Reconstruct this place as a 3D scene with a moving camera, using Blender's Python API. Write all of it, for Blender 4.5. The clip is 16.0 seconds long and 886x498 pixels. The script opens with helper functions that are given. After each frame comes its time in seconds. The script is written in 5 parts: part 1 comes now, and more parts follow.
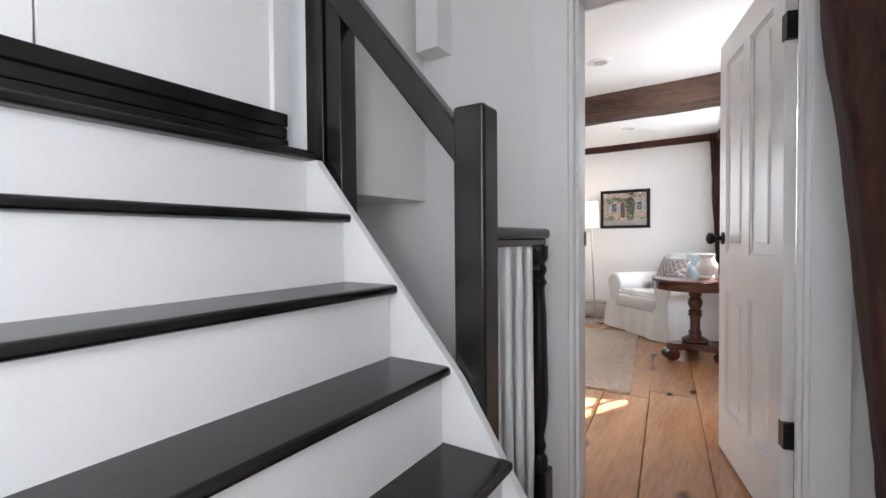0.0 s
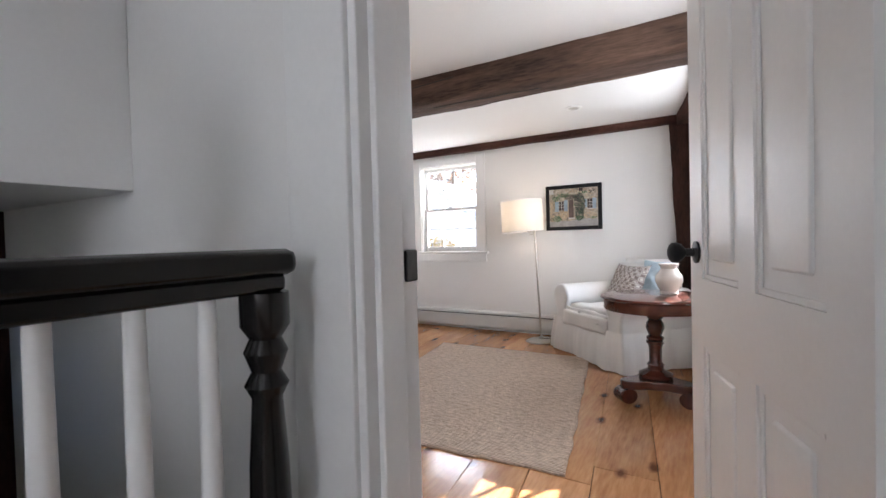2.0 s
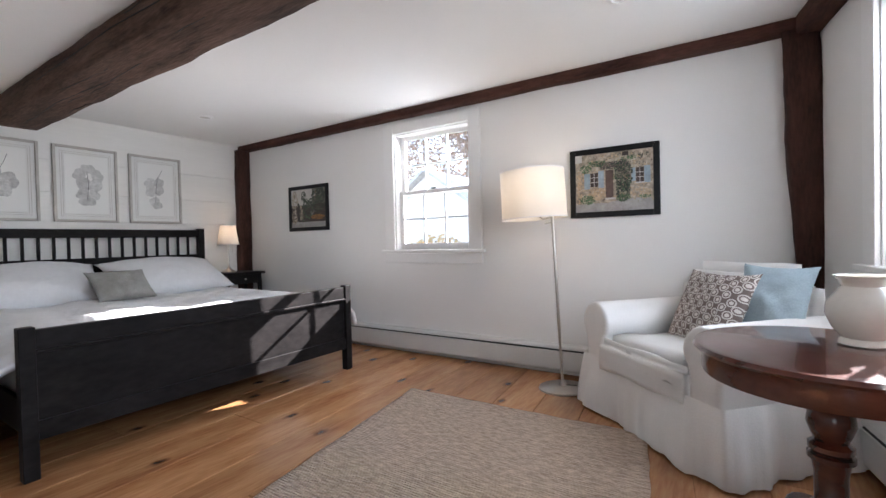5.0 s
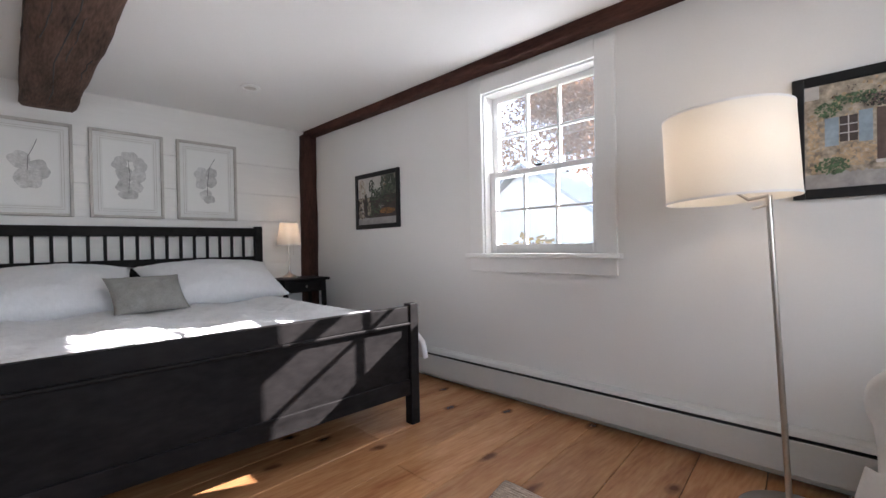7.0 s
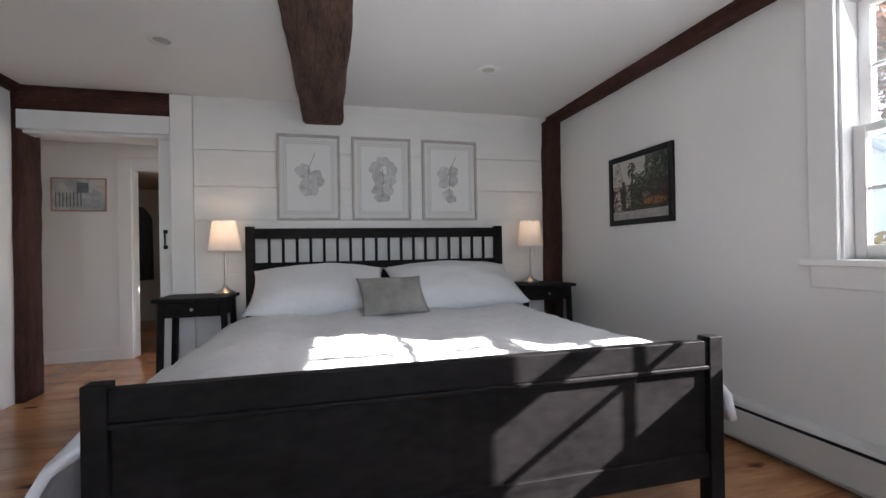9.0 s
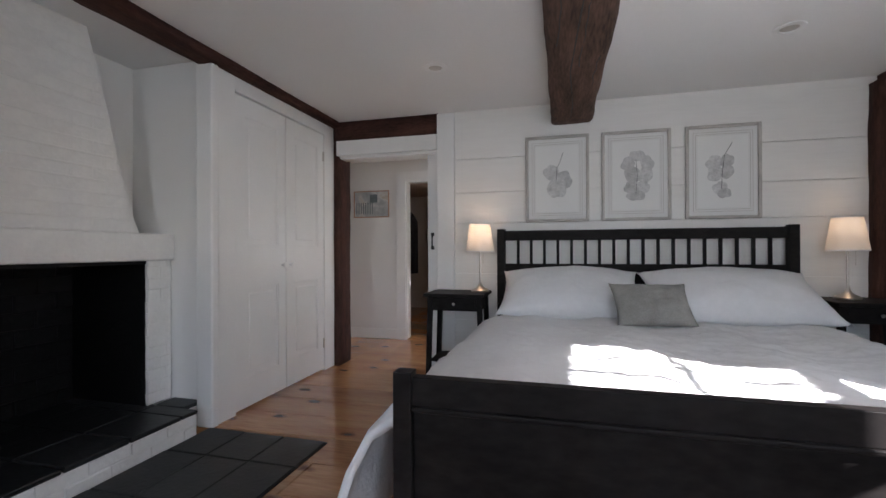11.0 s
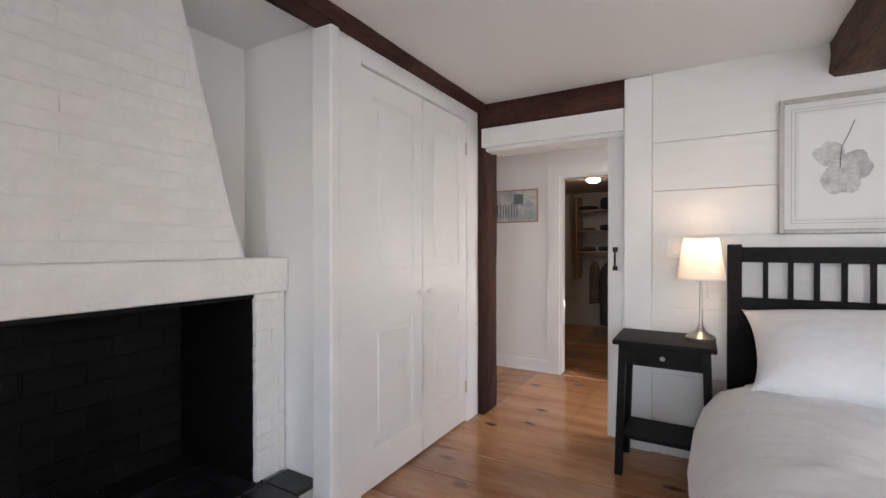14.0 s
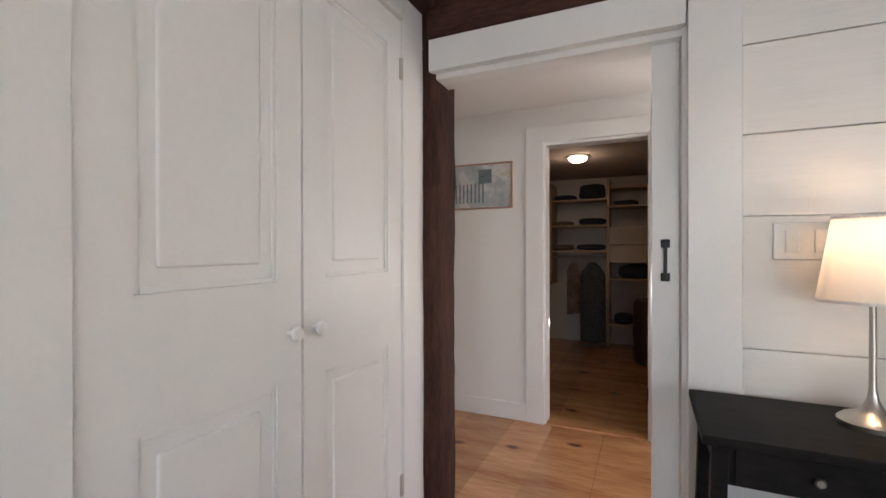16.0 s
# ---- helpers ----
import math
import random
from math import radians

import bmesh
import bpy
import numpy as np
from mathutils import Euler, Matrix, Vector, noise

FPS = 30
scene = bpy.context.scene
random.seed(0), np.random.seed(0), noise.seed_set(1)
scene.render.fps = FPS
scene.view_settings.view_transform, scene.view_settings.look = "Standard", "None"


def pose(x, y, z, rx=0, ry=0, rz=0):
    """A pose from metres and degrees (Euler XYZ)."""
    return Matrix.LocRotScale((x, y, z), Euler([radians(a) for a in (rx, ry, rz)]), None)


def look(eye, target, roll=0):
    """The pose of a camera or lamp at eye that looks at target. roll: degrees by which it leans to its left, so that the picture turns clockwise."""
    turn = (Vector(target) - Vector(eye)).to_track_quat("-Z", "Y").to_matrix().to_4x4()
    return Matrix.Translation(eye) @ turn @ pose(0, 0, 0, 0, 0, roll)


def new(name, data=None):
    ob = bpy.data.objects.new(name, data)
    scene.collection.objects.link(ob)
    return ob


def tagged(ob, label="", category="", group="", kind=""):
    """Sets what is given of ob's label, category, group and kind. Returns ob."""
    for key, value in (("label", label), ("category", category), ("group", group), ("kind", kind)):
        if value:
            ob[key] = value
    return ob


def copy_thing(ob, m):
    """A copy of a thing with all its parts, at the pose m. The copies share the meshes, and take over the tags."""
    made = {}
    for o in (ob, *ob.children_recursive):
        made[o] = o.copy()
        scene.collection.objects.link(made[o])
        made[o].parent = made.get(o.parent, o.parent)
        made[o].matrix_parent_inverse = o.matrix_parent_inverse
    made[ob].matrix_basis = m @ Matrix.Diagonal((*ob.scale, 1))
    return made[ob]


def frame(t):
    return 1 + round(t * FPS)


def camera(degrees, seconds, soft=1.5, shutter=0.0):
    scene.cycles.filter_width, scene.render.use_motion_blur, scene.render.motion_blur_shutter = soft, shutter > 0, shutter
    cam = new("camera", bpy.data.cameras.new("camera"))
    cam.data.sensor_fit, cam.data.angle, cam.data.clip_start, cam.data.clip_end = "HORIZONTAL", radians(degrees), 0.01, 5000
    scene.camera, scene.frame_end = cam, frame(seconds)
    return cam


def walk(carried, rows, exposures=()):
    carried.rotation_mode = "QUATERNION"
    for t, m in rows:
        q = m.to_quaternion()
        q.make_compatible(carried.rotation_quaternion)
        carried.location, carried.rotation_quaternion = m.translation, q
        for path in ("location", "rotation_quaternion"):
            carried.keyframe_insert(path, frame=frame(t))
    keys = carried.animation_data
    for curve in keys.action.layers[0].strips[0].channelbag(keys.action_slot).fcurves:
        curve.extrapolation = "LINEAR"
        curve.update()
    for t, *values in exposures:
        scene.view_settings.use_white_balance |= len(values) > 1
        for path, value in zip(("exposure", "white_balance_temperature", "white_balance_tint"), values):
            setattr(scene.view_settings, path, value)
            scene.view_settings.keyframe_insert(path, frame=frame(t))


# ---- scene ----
import colorsys

cam = camera(90.3, 16.0)
PATH = [
    (0, (0.071, 0.304, 1.08), (-1.058, 1.955, 1.033), -0.5),
    (0.5, (0.074, 0.576, 1.1), (-0.976, 2.277, 1.051), -0.6),
    (1, (0.103, 0.879, 1.122), (-0.916, 2.6, 1.079), -0.8),
    (1.5, (0.059, 1.168, 1.114), (-0.952, 2.894, 1.073), -0.9),
    (2, (-0.004, 1.466, 1.122), (-1.016, 3.19, 1.081), -1.5),
    (2.5, (-0.057, 1.757, 1.119), (-1.069, 3.481, 1.078), -1.1),
    (3, (-0.133, 2.017, 1.117), (-1.141, 3.744, 1.075), -0.8),
    (3.5, (-0.173, 2.267, 1.114), (-1.19, 3.988, 1.073), -1.2),
    (6, (-0.849, 3.619, 0.998), (-2.065, 5.206, 0.98), -1.0),
    (6.5, (-1.008, 3.851, 0.987), (-2.319, 5.361, 0.98), -1.0),
    (7, (-1.253, 4.036, 1.033), (-2.67, 5.447, 1.017), -1.1),
    (7.5, (-1.465, 4.197, 1.009), (-3.048, 5.419, 1.005), -1.1),
    (8, (-1.674, 4.265, 1.024), (-3.402, 5.273, 1.02), -1.3),
    (8.5, (-1.794, 4.298, 1.044), (-3.638, 5.073, 1.04), -1.1),
    (9, (-1.844, 4.326, 1.039), (-3.782, 4.823, 1.045), -1.0),
    (9.5, (-1.878, 4.303, 1.065), (-3.866, 4.525, 1.064), -0.9),
    (10, (-1.89, 4.256, 1.058), (-3.89, 4.227, 1.061), -0.7),
    (12.5, (-2.063, 3.971, 1.147), (-3.809, 2.997, 1.145), 0.0),
    (13, (-2.225, 3.814, 1.177), (-3.952, 2.804, 1.175), -0.1),
    (13.5, (-2.471, 3.693, 1.211), (-4.193, 2.675, 1.209), -0.2),
    (14, (-2.695, 3.561, 1.236), (-4.423, 2.553, 1.227), -0.0),
    (14.5, (-2.981, 3.397, 1.23), (-4.709, 2.39, 1.226), -0.2),
    (15, (-3.27, 3.272, 1.226), (-5.018, 2.301, 1.215), 0.0),
    (15.5, (-3.616, 3.162, 1.223), (-5.396, 2.25, 1.22), -0.2),
    (16, (-3.927, 3.031, 1.207), (-5.742, 2.19, 1.201), -0.1),
]
EXPOSURES = [(0.0, 3.61, 6300, 15), (1.0, 3.45, 6300, 15), (1.8, 3.33, 6300, 15), (2.5, 3.37, 6300, 16), (3.0, 3.36, 6150, 15), (3.5, 3.27, 6100, 15), (6.0, 3.01, 6050, 14), (7.0, 2.86, 6100, 15), (8.5, 2.71, 6050, 14), (10.0, 2.66, 6000, 14), (12.5, 3.08, 6200, 15), (13.5, 3.51, 6250, 15), (14.5, 3.49, 6300, 15), (16.0, 3.31, 6400, 15)]
walk(cam, [(t, look(eye, target, roll)) for t, eye, target, roll in PATH], EXPOSURES)

# ---- world, sun and exposure ----
world = bpy.data.worlds.new("world")
scene.world = world
world.use_nodes = True
wn = world.node_tree
sky = wn.nodes.new("ShaderNodeTexSky")
sky.sky_type = "NISHITA"
sky.sun_disc = False
SUN_WAY = Vector((-0.45, -1.0, -0.62)).normalized()
sky.sun_elevation = math.asin(-SUN_WAY.z)
sky.sun_rotation = math.atan2(-SUN_WAY.x, -SUN_WAY.y)
wn.links.new(sky.outputs[0], wn.nodes["Background"].inputs[0])
wn.nodes["Background"].inputs[1].default_value = 0.12
sun = new("sun", bpy.data.lights.new("sun", "SUN"))
sun.data.energy, sun.data.angle, sun.data.color = 5.0, radians(0.5), (1.0, 0.95, 0.89)
sun.matrix_world = look((0, 0, 0), SUN_WAY)


def area_lamp(name, eye, target, w, h, watts, colour=(0.88, 0.95, 1.0)):
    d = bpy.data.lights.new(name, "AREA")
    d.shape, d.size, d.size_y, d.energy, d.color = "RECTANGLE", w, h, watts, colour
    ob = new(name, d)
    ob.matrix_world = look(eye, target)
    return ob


# ---- materials ----
def mat(name, colour, rough=0.5, var=0.08, scale=6.0, bump=0.1, fine=60.0, stretch=(1, 1, 1), metal=0.0, dark=None, spec=0.5, obvar=0.0, coat=0.0):
    """Two scales of colour variation and a fine relief, in object space."""
    m = bpy.data.materials.new(name)
    m.use_nodes = True
    t = m.node_tree
    b = t.nodes["Principled BSDF"]
    co = t.nodes.new("ShaderNodeTexCoord")
    mp = t.nodes.new("ShaderNodeMapping")
    mp.inputs["Scale"].default_value = stretch
    t.links.new(co.outputs["Object"], mp.inputs[0])
    n1 = t.nodes.new("ShaderNodeTexNoise")
    n1.inputs["Scale"].default_value, n1.inputs["Detail"].default_value = scale, 5
    n2 = t.nodes.new("ShaderNodeTexNoise")
    n2.inputs["Scale"].default_value, n2.inputs["Detail"].default_value = fine, 4
    for n in (n1, n2):
        t.links.new(mp.outputs[0], n.inputs["Vector"])
    ramp = t.nodes.new("ShaderNodeValToRGB")
    low = dark or [c * (1 - var * 2) for c in colour]
    high = [min(1, c * (1 + var)) for c in colour]
    ramp.color_ramp.elements[0].position, ramp.color_ramp.elements[1].position = 0.3, 0.7
    ramp.color_ramp.elements[0].color, ramp.color_ramp.elements[1].color = (*low, 1), (*high, 1)
    mixf = t.nodes.new("ShaderNodeMath")
    mixf.operation = "MULTIPLY_ADD"
    mixf.inputs[1].default_value = 0.4
    sub = t.nodes.new("ShaderNodeMath")
    sub.operation = "MULTIPLY"
    sub.inputs[1].default_value = 0.6
    t.links.new(n1.outputs[0], sub.inputs[0])
    t.links.new(n2.outputs[0], mixf.inputs[0])
    t.links.new(sub.outputs[0], mixf.inputs[2])
    t.links.new(mixf.outputs[0], ramp.inputs[0])
    last = ramp.outputs[0]
    if obvar:
        info = t.nodes.new("ShaderNodeObjectInfo")
        hsv = t.nodes.new("ShaderNodeHueSaturation")
        rng = t.nodes.new("ShaderNodeMapRange")
        rng.inputs[3].default_value, rng.inputs[4].default_value = 1 - obvar, 1 + obvar
        t.links.new(info.outputs["Random"], rng.inputs[0])
        t.links.new(rng.outputs[0], hsv.inputs["Value"])
        t.links.new(last, hsv.inputs["Color"])
        last = hsv.outputs[0]
    t.links.new(last, b.inputs["Base Color"])
    b.inputs["Roughness"].default_value, b.inputs["Metallic"].default_value = rough, metal
    b.inputs["Specular IOR Level"].default_value = spec
    b.inputs["Coat Weight"].default_value = coat
    if bump:
        bp = t.nodes.new("ShaderNodeBump")
        bp.inputs["Strength"].default_value, bp.inputs["Distance"].default_value = bump, 0.01
        t.links.new(mixf.outputs[0], bp.inputs["Height"])
        t.links.new(bp.outputs[0], b.inputs["Normal"])
    return m


def glow(name, colour, strength, base=(0.8, 0.78, 0.72)):
    m = bpy.data.materials.new(name)
    m.use_nodes = True
    b = m.node_tree.nodes["Principled BSDF"]
    b.inputs["Base Color"].default_value = (*base, 1)
    b.inputs["Roughness"].default_value = 0.8
    b.inputs["Emission Color"].default_value = (*colour, 1)
    b.inputs["Emission Strength"].default_value = strength
    return m


WALL = mat("wall_paint", (0.80, 0.79, 0.772), 0.6, 0.015, 1.5, 0.06, 90)
CEIL = mat("ceiling_paint", (0.82, 0.815, 0.80), 0.8, 0.012, 1.2, 0.05, 70)
TRIM = mat("trim_paint", (0.82, 0.815, 0.80), 0.33, 0.02, 4, 0.05, 80)
PLANKW = mat("painted_board", (0.81, 0.795, 0.765), 0.42, 0.025, 3, 0.4, 16, (1, 0.3, 2.5))
BRICKW = mat("painted_brick", (0.80, 0.785, 0.76), 0.55, 0.04, 9, 0.7, 45)
BRICKK = mat("soot_brick", (0.0055, 0.0055, 0.0055), 0.6, 0.3, 12, 0.7, 50, obvar=0.5, spec=0.25)
SLATE = mat("slate", (0.012, 0.0125, 0.014), 0.5, 0.25, 7, 0.5, 40, obvar=0.3)
BEAM = mat("hewn_oak", (0.135, 0.082, 0.06), 0.8, 0.3, 4.0, 1.0, 30, (0.4, 2.8, 2.8), dark=(0.016, 0.009, 0.007), spec=0.2)
BEAMD = mat("dark_oak_plate", (0.085, 0.036, 0.026), 0.8, 0.3, 4.0, 1.0, 30, (0.6, 2.5, 2.5), dark=(0.014, 0.006, 0.005), spec=0.2)
POSTW = mat("hewn_post", (0.066, 0.028, 0.020), 0.8, 0.3, 5.0, 1.0, 30, (2.5, 2.5, 0.6), dark=(0.012, 0.006, 0.005), spec=0.2)
BLACK = mat("black_stained_pine", (0.018, 0.0158, 0.0155), 0.48, 0.3, 5, 0.12, 40, (1, 0.4, 1), spec=0.07)
BLACKG = mat("black_gloss_paint", (0.009, 0.008, 0.0075), 0.24, 0.2, 4, 0.12, 30)
MAHOG = mat("mahogany", (0.085, 0.022, 0.013), 0.22, 0.3, 5, 0.05, 40, (1, 0.3, 1), dark=(0.03, 0.008, 0.006), coat=0.5)
LINEN = mat("white_linen", (0.78, 0.78, 0.79), 0.9, 0.03, 6, 0.9, 34)
COVER = mat("white_slipcover", (0.80, 0.79, 0.77), 0.9, 0.03, 4, 0.3, 120)
GREYC = mat("grey_cushion", (0.31, 0.30, 0.28), 0.9, 0.18, 9, 0.4, 140)
BLUE = mat("blue_throw", (0.37, 0.46, 0.51), 0.95, 0.1, 8, 0.5, 120)
STEEL = mat("brushed_steel", (0.56, 0.53, 0.49), 0.28, 0.05, 10, 0.03, 120, metal=1.0)
IRON = mat("black_iron", (0.012, 0.012, 0.013), 0.4, 0.2, 12, 0.2, 60, metal=0.4)
CERAM = mat("cream_ceramic", (0.78, 0.74, 0.67), 0.12, 0.03, 5, 0.01, 50)
SILVERF = mat("silver_wood_frame", (0.50, 0.47, 0.43), 0.4, 0.12, 12, 0.2, 60)
PAPER = mat("print_paper", (0.80, 0.80, 0.78), 0.8, 0.01, 6, 0.02, 90)
MATB = mat("picture_mount", (0.74, 0.74, 0.72), 0.8, 0.01, 6, 0.02, 90)
INK = mat("botanical_wash", (0.63, 0.63, 0.62), 0.9, 0.2, 25, 0.0, 90)
INK2 = mat("botanical_wash_deep", (0.54, 0.54, 0.535), 0.9, 0.2, 25, 0.0, 90)
INKD = mat("botanical_line", (0.16, 0.16, 0.16), 0.9, 0.3, 25, 0.0, 90)
RADI = mat("heater_enamel", (0.62, 0.62, 0.60), 0.4, 0.03, 4, 0.03, 60)
DARKV = mat("heater_slot", (0.02, 0.02, 0.02), 0.7, 0.1, 4, 0.0, 60)
CLOTH1 = mat("dark_clothes", (0.02, 0.021, 0.028), 0.95, 0.3, 10, 0.6, 40)
CLOTH2 = mat("brown_clothes", (0.16, 0.11, 0.085), 0.95, 0.3, 10, 0.6, 40)
PINE = mat("pine_shelf", (0.42, 0.27, 0.15), 0.5, 0.15, 6, 0.1, 30, (3, 0.4, 3))
ROOFM = mat("roof_shingle_grey", (0.34, 0.35, 0.37), 0.9, 0.15, 4, 0.5, 30)
SIDING = mat("grey_siding", (0.56, 0.54, 0.52), 0.7, 0.05, 3, 0.2, 30)
GRASS = mat("lawn", (0.09, 0.10, 0.035), 1.0, 0.3, 1.5, 0.5, 12)
BARK = mat("bark", (0.10, 0.075, 0.055), 1.0, 0.3, 6, 0.8, 20)
LEAFY = mat("autumn_leaf_yellow", (0.36, 0.22, 0.045), 0.8, 0.3, 2.0, 0.0, 20, obvar=0.1)
LEAFR = mat("autumn_leaf_russet", (0.22, 0.10, 0.045), 0.8, 0.3, 2.0, 0.0, 20, obvar=0.1)
LEAFG = mat("leaf_green", (0.07, 0.10, 0.03), 0.8, 0.3, 2.0, 0.0, 20, obvar=0.1)
for lm in (LEAFY, LEAFR, LEAFG):
    lt = lm.node_tree
    lb = lt.nodes["Principled BSDF"]
    tl_ = lt.nodes.new("ShaderNodeBsdfTranslucent")
    lt.links.new(lb.inputs["Base Color"].links[0].from_socket, tl_.inputs[0])
    lmx = lt.nodes.new("ShaderNodeMixShader")
    lt.links.new(lb.outputs[0], lmx.inputs[1])
    lt.links.new(tl_.outputs[0], lmx.inputs[2])
    lt.links.new(lmx.outputs[0], lt.nodes["Material Output"].inputs[0])


def shade_mat(name, colour, through_part):
    """White cloth that lets the bulb's light through, with a fine weave."""
    m = mat(name, colour, 0.9, 0.03, 5, 0.15, 220)
    t = m.node_tree
    b = t.nodes["Principled BSDF"]
    tr = t.nodes.new("ShaderNodeBsdfTranslucent")
    tr.inputs[0].default_value = (*colour, 1)
    mx = t.nodes.new("ShaderNodeMixShader")
    mx.inputs[0].default_value = through_part
    t.links.new(b.outputs[0], mx.inputs[1])
    t.links.new(tr.outputs[0], mx.inputs[2])
    t.links.new(mx.outputs[0], t.nodes["Material Output"].inputs[0])
    return m


SHADE = shade_mat("drum_shade_cloth", (0.86, 0.83, 0.77), 0.4)
SHADE2 = shade_mat("small_shade_cloth", (0.86, 0.82, 0.76), 0.35)
BULB = glow("lit_glass", (1.0, 0.80, 0.55), 1.3)


def floor_mat():
    m = mat("wide_pine", (0.47, 0.245, 0.11), 0.25, 0.16, 2.2, 0.12, 16, (4, 0.5, 1), dark=(0.26, 0.10, 0.036), obvar=0.16, coat=0.25)
    t = m.node_tree
    b = t.nodes["Principled BSDF"]
    src = b.inputs["Base Color"].links[0].from_socket
    co = t.nodes.new("ShaderNodeTexCoord")
    mp = t.nodes.new("ShaderNodeMapping")
    mp.inputs["Scale"].default_value = (2.7, 1.35, 0.2)
    v = t.nodes.new("ShaderNodeTexVoronoi")
    v.voronoi_dimensions = "2D"
    v.inputs["Scale"].default_value = 1.0
    geo = t.nodes.new("ShaderNodeNewGeometry")
    for nd in list(t.nodes):
        if nd.type == "MAPPING":
            t.links.new(geo.outputs["Position"], nd.inputs[0])
    wob = t.nodes.new("ShaderNodeTexNoise")
    wob.inputs["Scale"].default_value = 14
    add = t.nodes.new("ShaderNodeMixRGB")
    add.blend_type, add.inputs[0].default_value = "ADD", 0.10
    t.links.new(mp.outputs[0], add.inputs[1])
    t.links.new(geo.outputs["Position"], wob.inputs["Vector"])
    t.links.new(wob.outputs["Color"], add.inputs[2])
    t.links.new(add.outputs[0], v.inputs["Vector"])
    r = t.nodes.new("ShaderNodeValToRGB")
    r.color_ramp.elements[0].position, r.color_ramp.elements[1].position = 0.03, 0.09
    r.color_ramp.elements[0].color, r.color_ramp.elements[1].color = (1, 1, 1, 1), (0, 0, 0, 1)
    t.links.new(v.outputs["Distance"], r.inputs[0])
    mx = t.nodes.new("ShaderNodeMixRGB")
    mx.inputs[2].default_value = (0.12, 0.045, 0.02, 1)
    t.links.new(r.outputs[0], mx.inputs[0])
    t.links.new(src, mx.inputs[1])
    t.links.new(mx.outputs[0], b.inputs["Base Color"])
    return m


FLOORM = floor_mat()


def rug_mat():
    m = mat("woven_jute", (0.66, 0.53, 0.42), 0.95, 0.3, 16, 0.0, 60, (1.3, 5, 1), dark=(0.30, 0.20, 0.14))
    t = m.node_tree
    b = t.nodes["Principled BSDF"]
    co = t.nodes.new("ShaderNodeTexCoord")
    w1 = t.nodes.new("ShaderNodeTexWave")
    w1.bands_direction = "Y"
    w1.inputs["Scale"].default_value, w1.inputs["Distortion"].default_value = 22, 0.25
    w2 = t.nodes.new("ShaderNodeTexNoise")
    w2.inputs["Scale"].default_value = 70
    mp = t.nodes.new("ShaderNodeMapping")
    mp.inputs["Scale"].default_value = (0.4, 1, 1)
    t.links.new(co.outputs["Object"], w1.inputs[0])
    t.links.new(co.outputs["Object"], mp.inputs[0])
    t.links.new(mp.outputs[0], w2.inputs["Vector"])
    a = t.nodes.new("ShaderNodeMath")
    a.operation = "ADD"
    t.links.new(w1.outputs["Fac"], a.inputs[0])
    t.links.new(w2.outputs[0], a.inputs[1])
    bp = t.nodes.new("ShaderNodeBump")
    bp.inputs["Strength"].default_value, bp.inputs["Distance"].default_value = 0.9, 0.012
    t.links.new(a.outputs[0], bp.inputs["Height"])
    t.links.new(bp.outputs[0], b.inputs["Normal"])
    return m


RUG = rug_mat()


def glass_mat():
    m = bpy.data.materials.new("window_glass")
    m.use_nodes = True
    t = m.node_tree
    out = t.nodes["Material Output"]
    tr = t.nodes.new("ShaderNodeBsdfTransparent")
    gl = t.nodes.new("ShaderNodeBsdfGlossy")
    gl.inputs["Roughness"].default_value = 0.02
    fr = t.nodes.new("ShaderNodeFresnel")
    fr.inputs[0].default_value = 1.45
    mx = t.nodes.new("ShaderNodeMixShader")
    t.links.new(fr.outputs[0], mx.inputs[0])
    # Thin translucent share, added for the glare haze over the view outside.
    haze = t.nodes.new("ShaderNodeBsdfTranslucent")
    haze.inputs[0].default_value = (0.9, 0.9, 0.9, 1)
    film = t.nodes.new("ShaderNodeMixShader")
    film.inputs[0].default_value = 0.012
    t.links.new(tr.outputs[0], film.inputs[1])
    t.links.new(haze.outputs[0], film.inputs[2])
    t.links.new(film.outputs[0], mx.inputs[1])
    t.links.new(gl.outputs[0], mx.inputs[2])
    t.links.new(mx.outputs[0], out.inputs[0])
    return m


GLASS = glass_mat()


def painting_mat(name, stops, scale, seed):
    """Blotches of paint in several colours."""
    m = bpy.data.materials.new(name)
    m.use_nodes = True
    t = m.node_tree
    b = t.nodes["Principled BSDF"]
    co = t.nodes.new("ShaderNodeTexCoord")
    n = t.nodes.new("ShaderNodeTexNoise")
    n.noise_dimensions = "4D"
    n.inputs["W"].default_value = seed
    n.inputs["Scale"].default_value, n.inputs["Detail"].default_value, n.inputs["Roughness"].default_value = scale, 6, 0.65
    r = t.nodes.new("ShaderNodeValToRGB")
    r.color_ramp.elements[0].position, r.color_ramp.elements[0].color = stops[0][0], (*stops[0][1], 1)
    r.color_ramp.elements[1].position, r.color_ramp.elements[1].color = stops[-1][0], (*stops[-1][1], 1)
    for p, c in stops[1:-1]:
        r.color_ramp.elements.new(p).color = (*c, 1)
    t.links.new(co.outputs["Object"], n.inputs["Vector"])
    t.links.new(n.outputs[0], r.inputs[0])
    t.links.new(r.outputs[0], b.inputs["Base Color"])
    b.inputs["Roughness"].default_value = 0.5
    return m


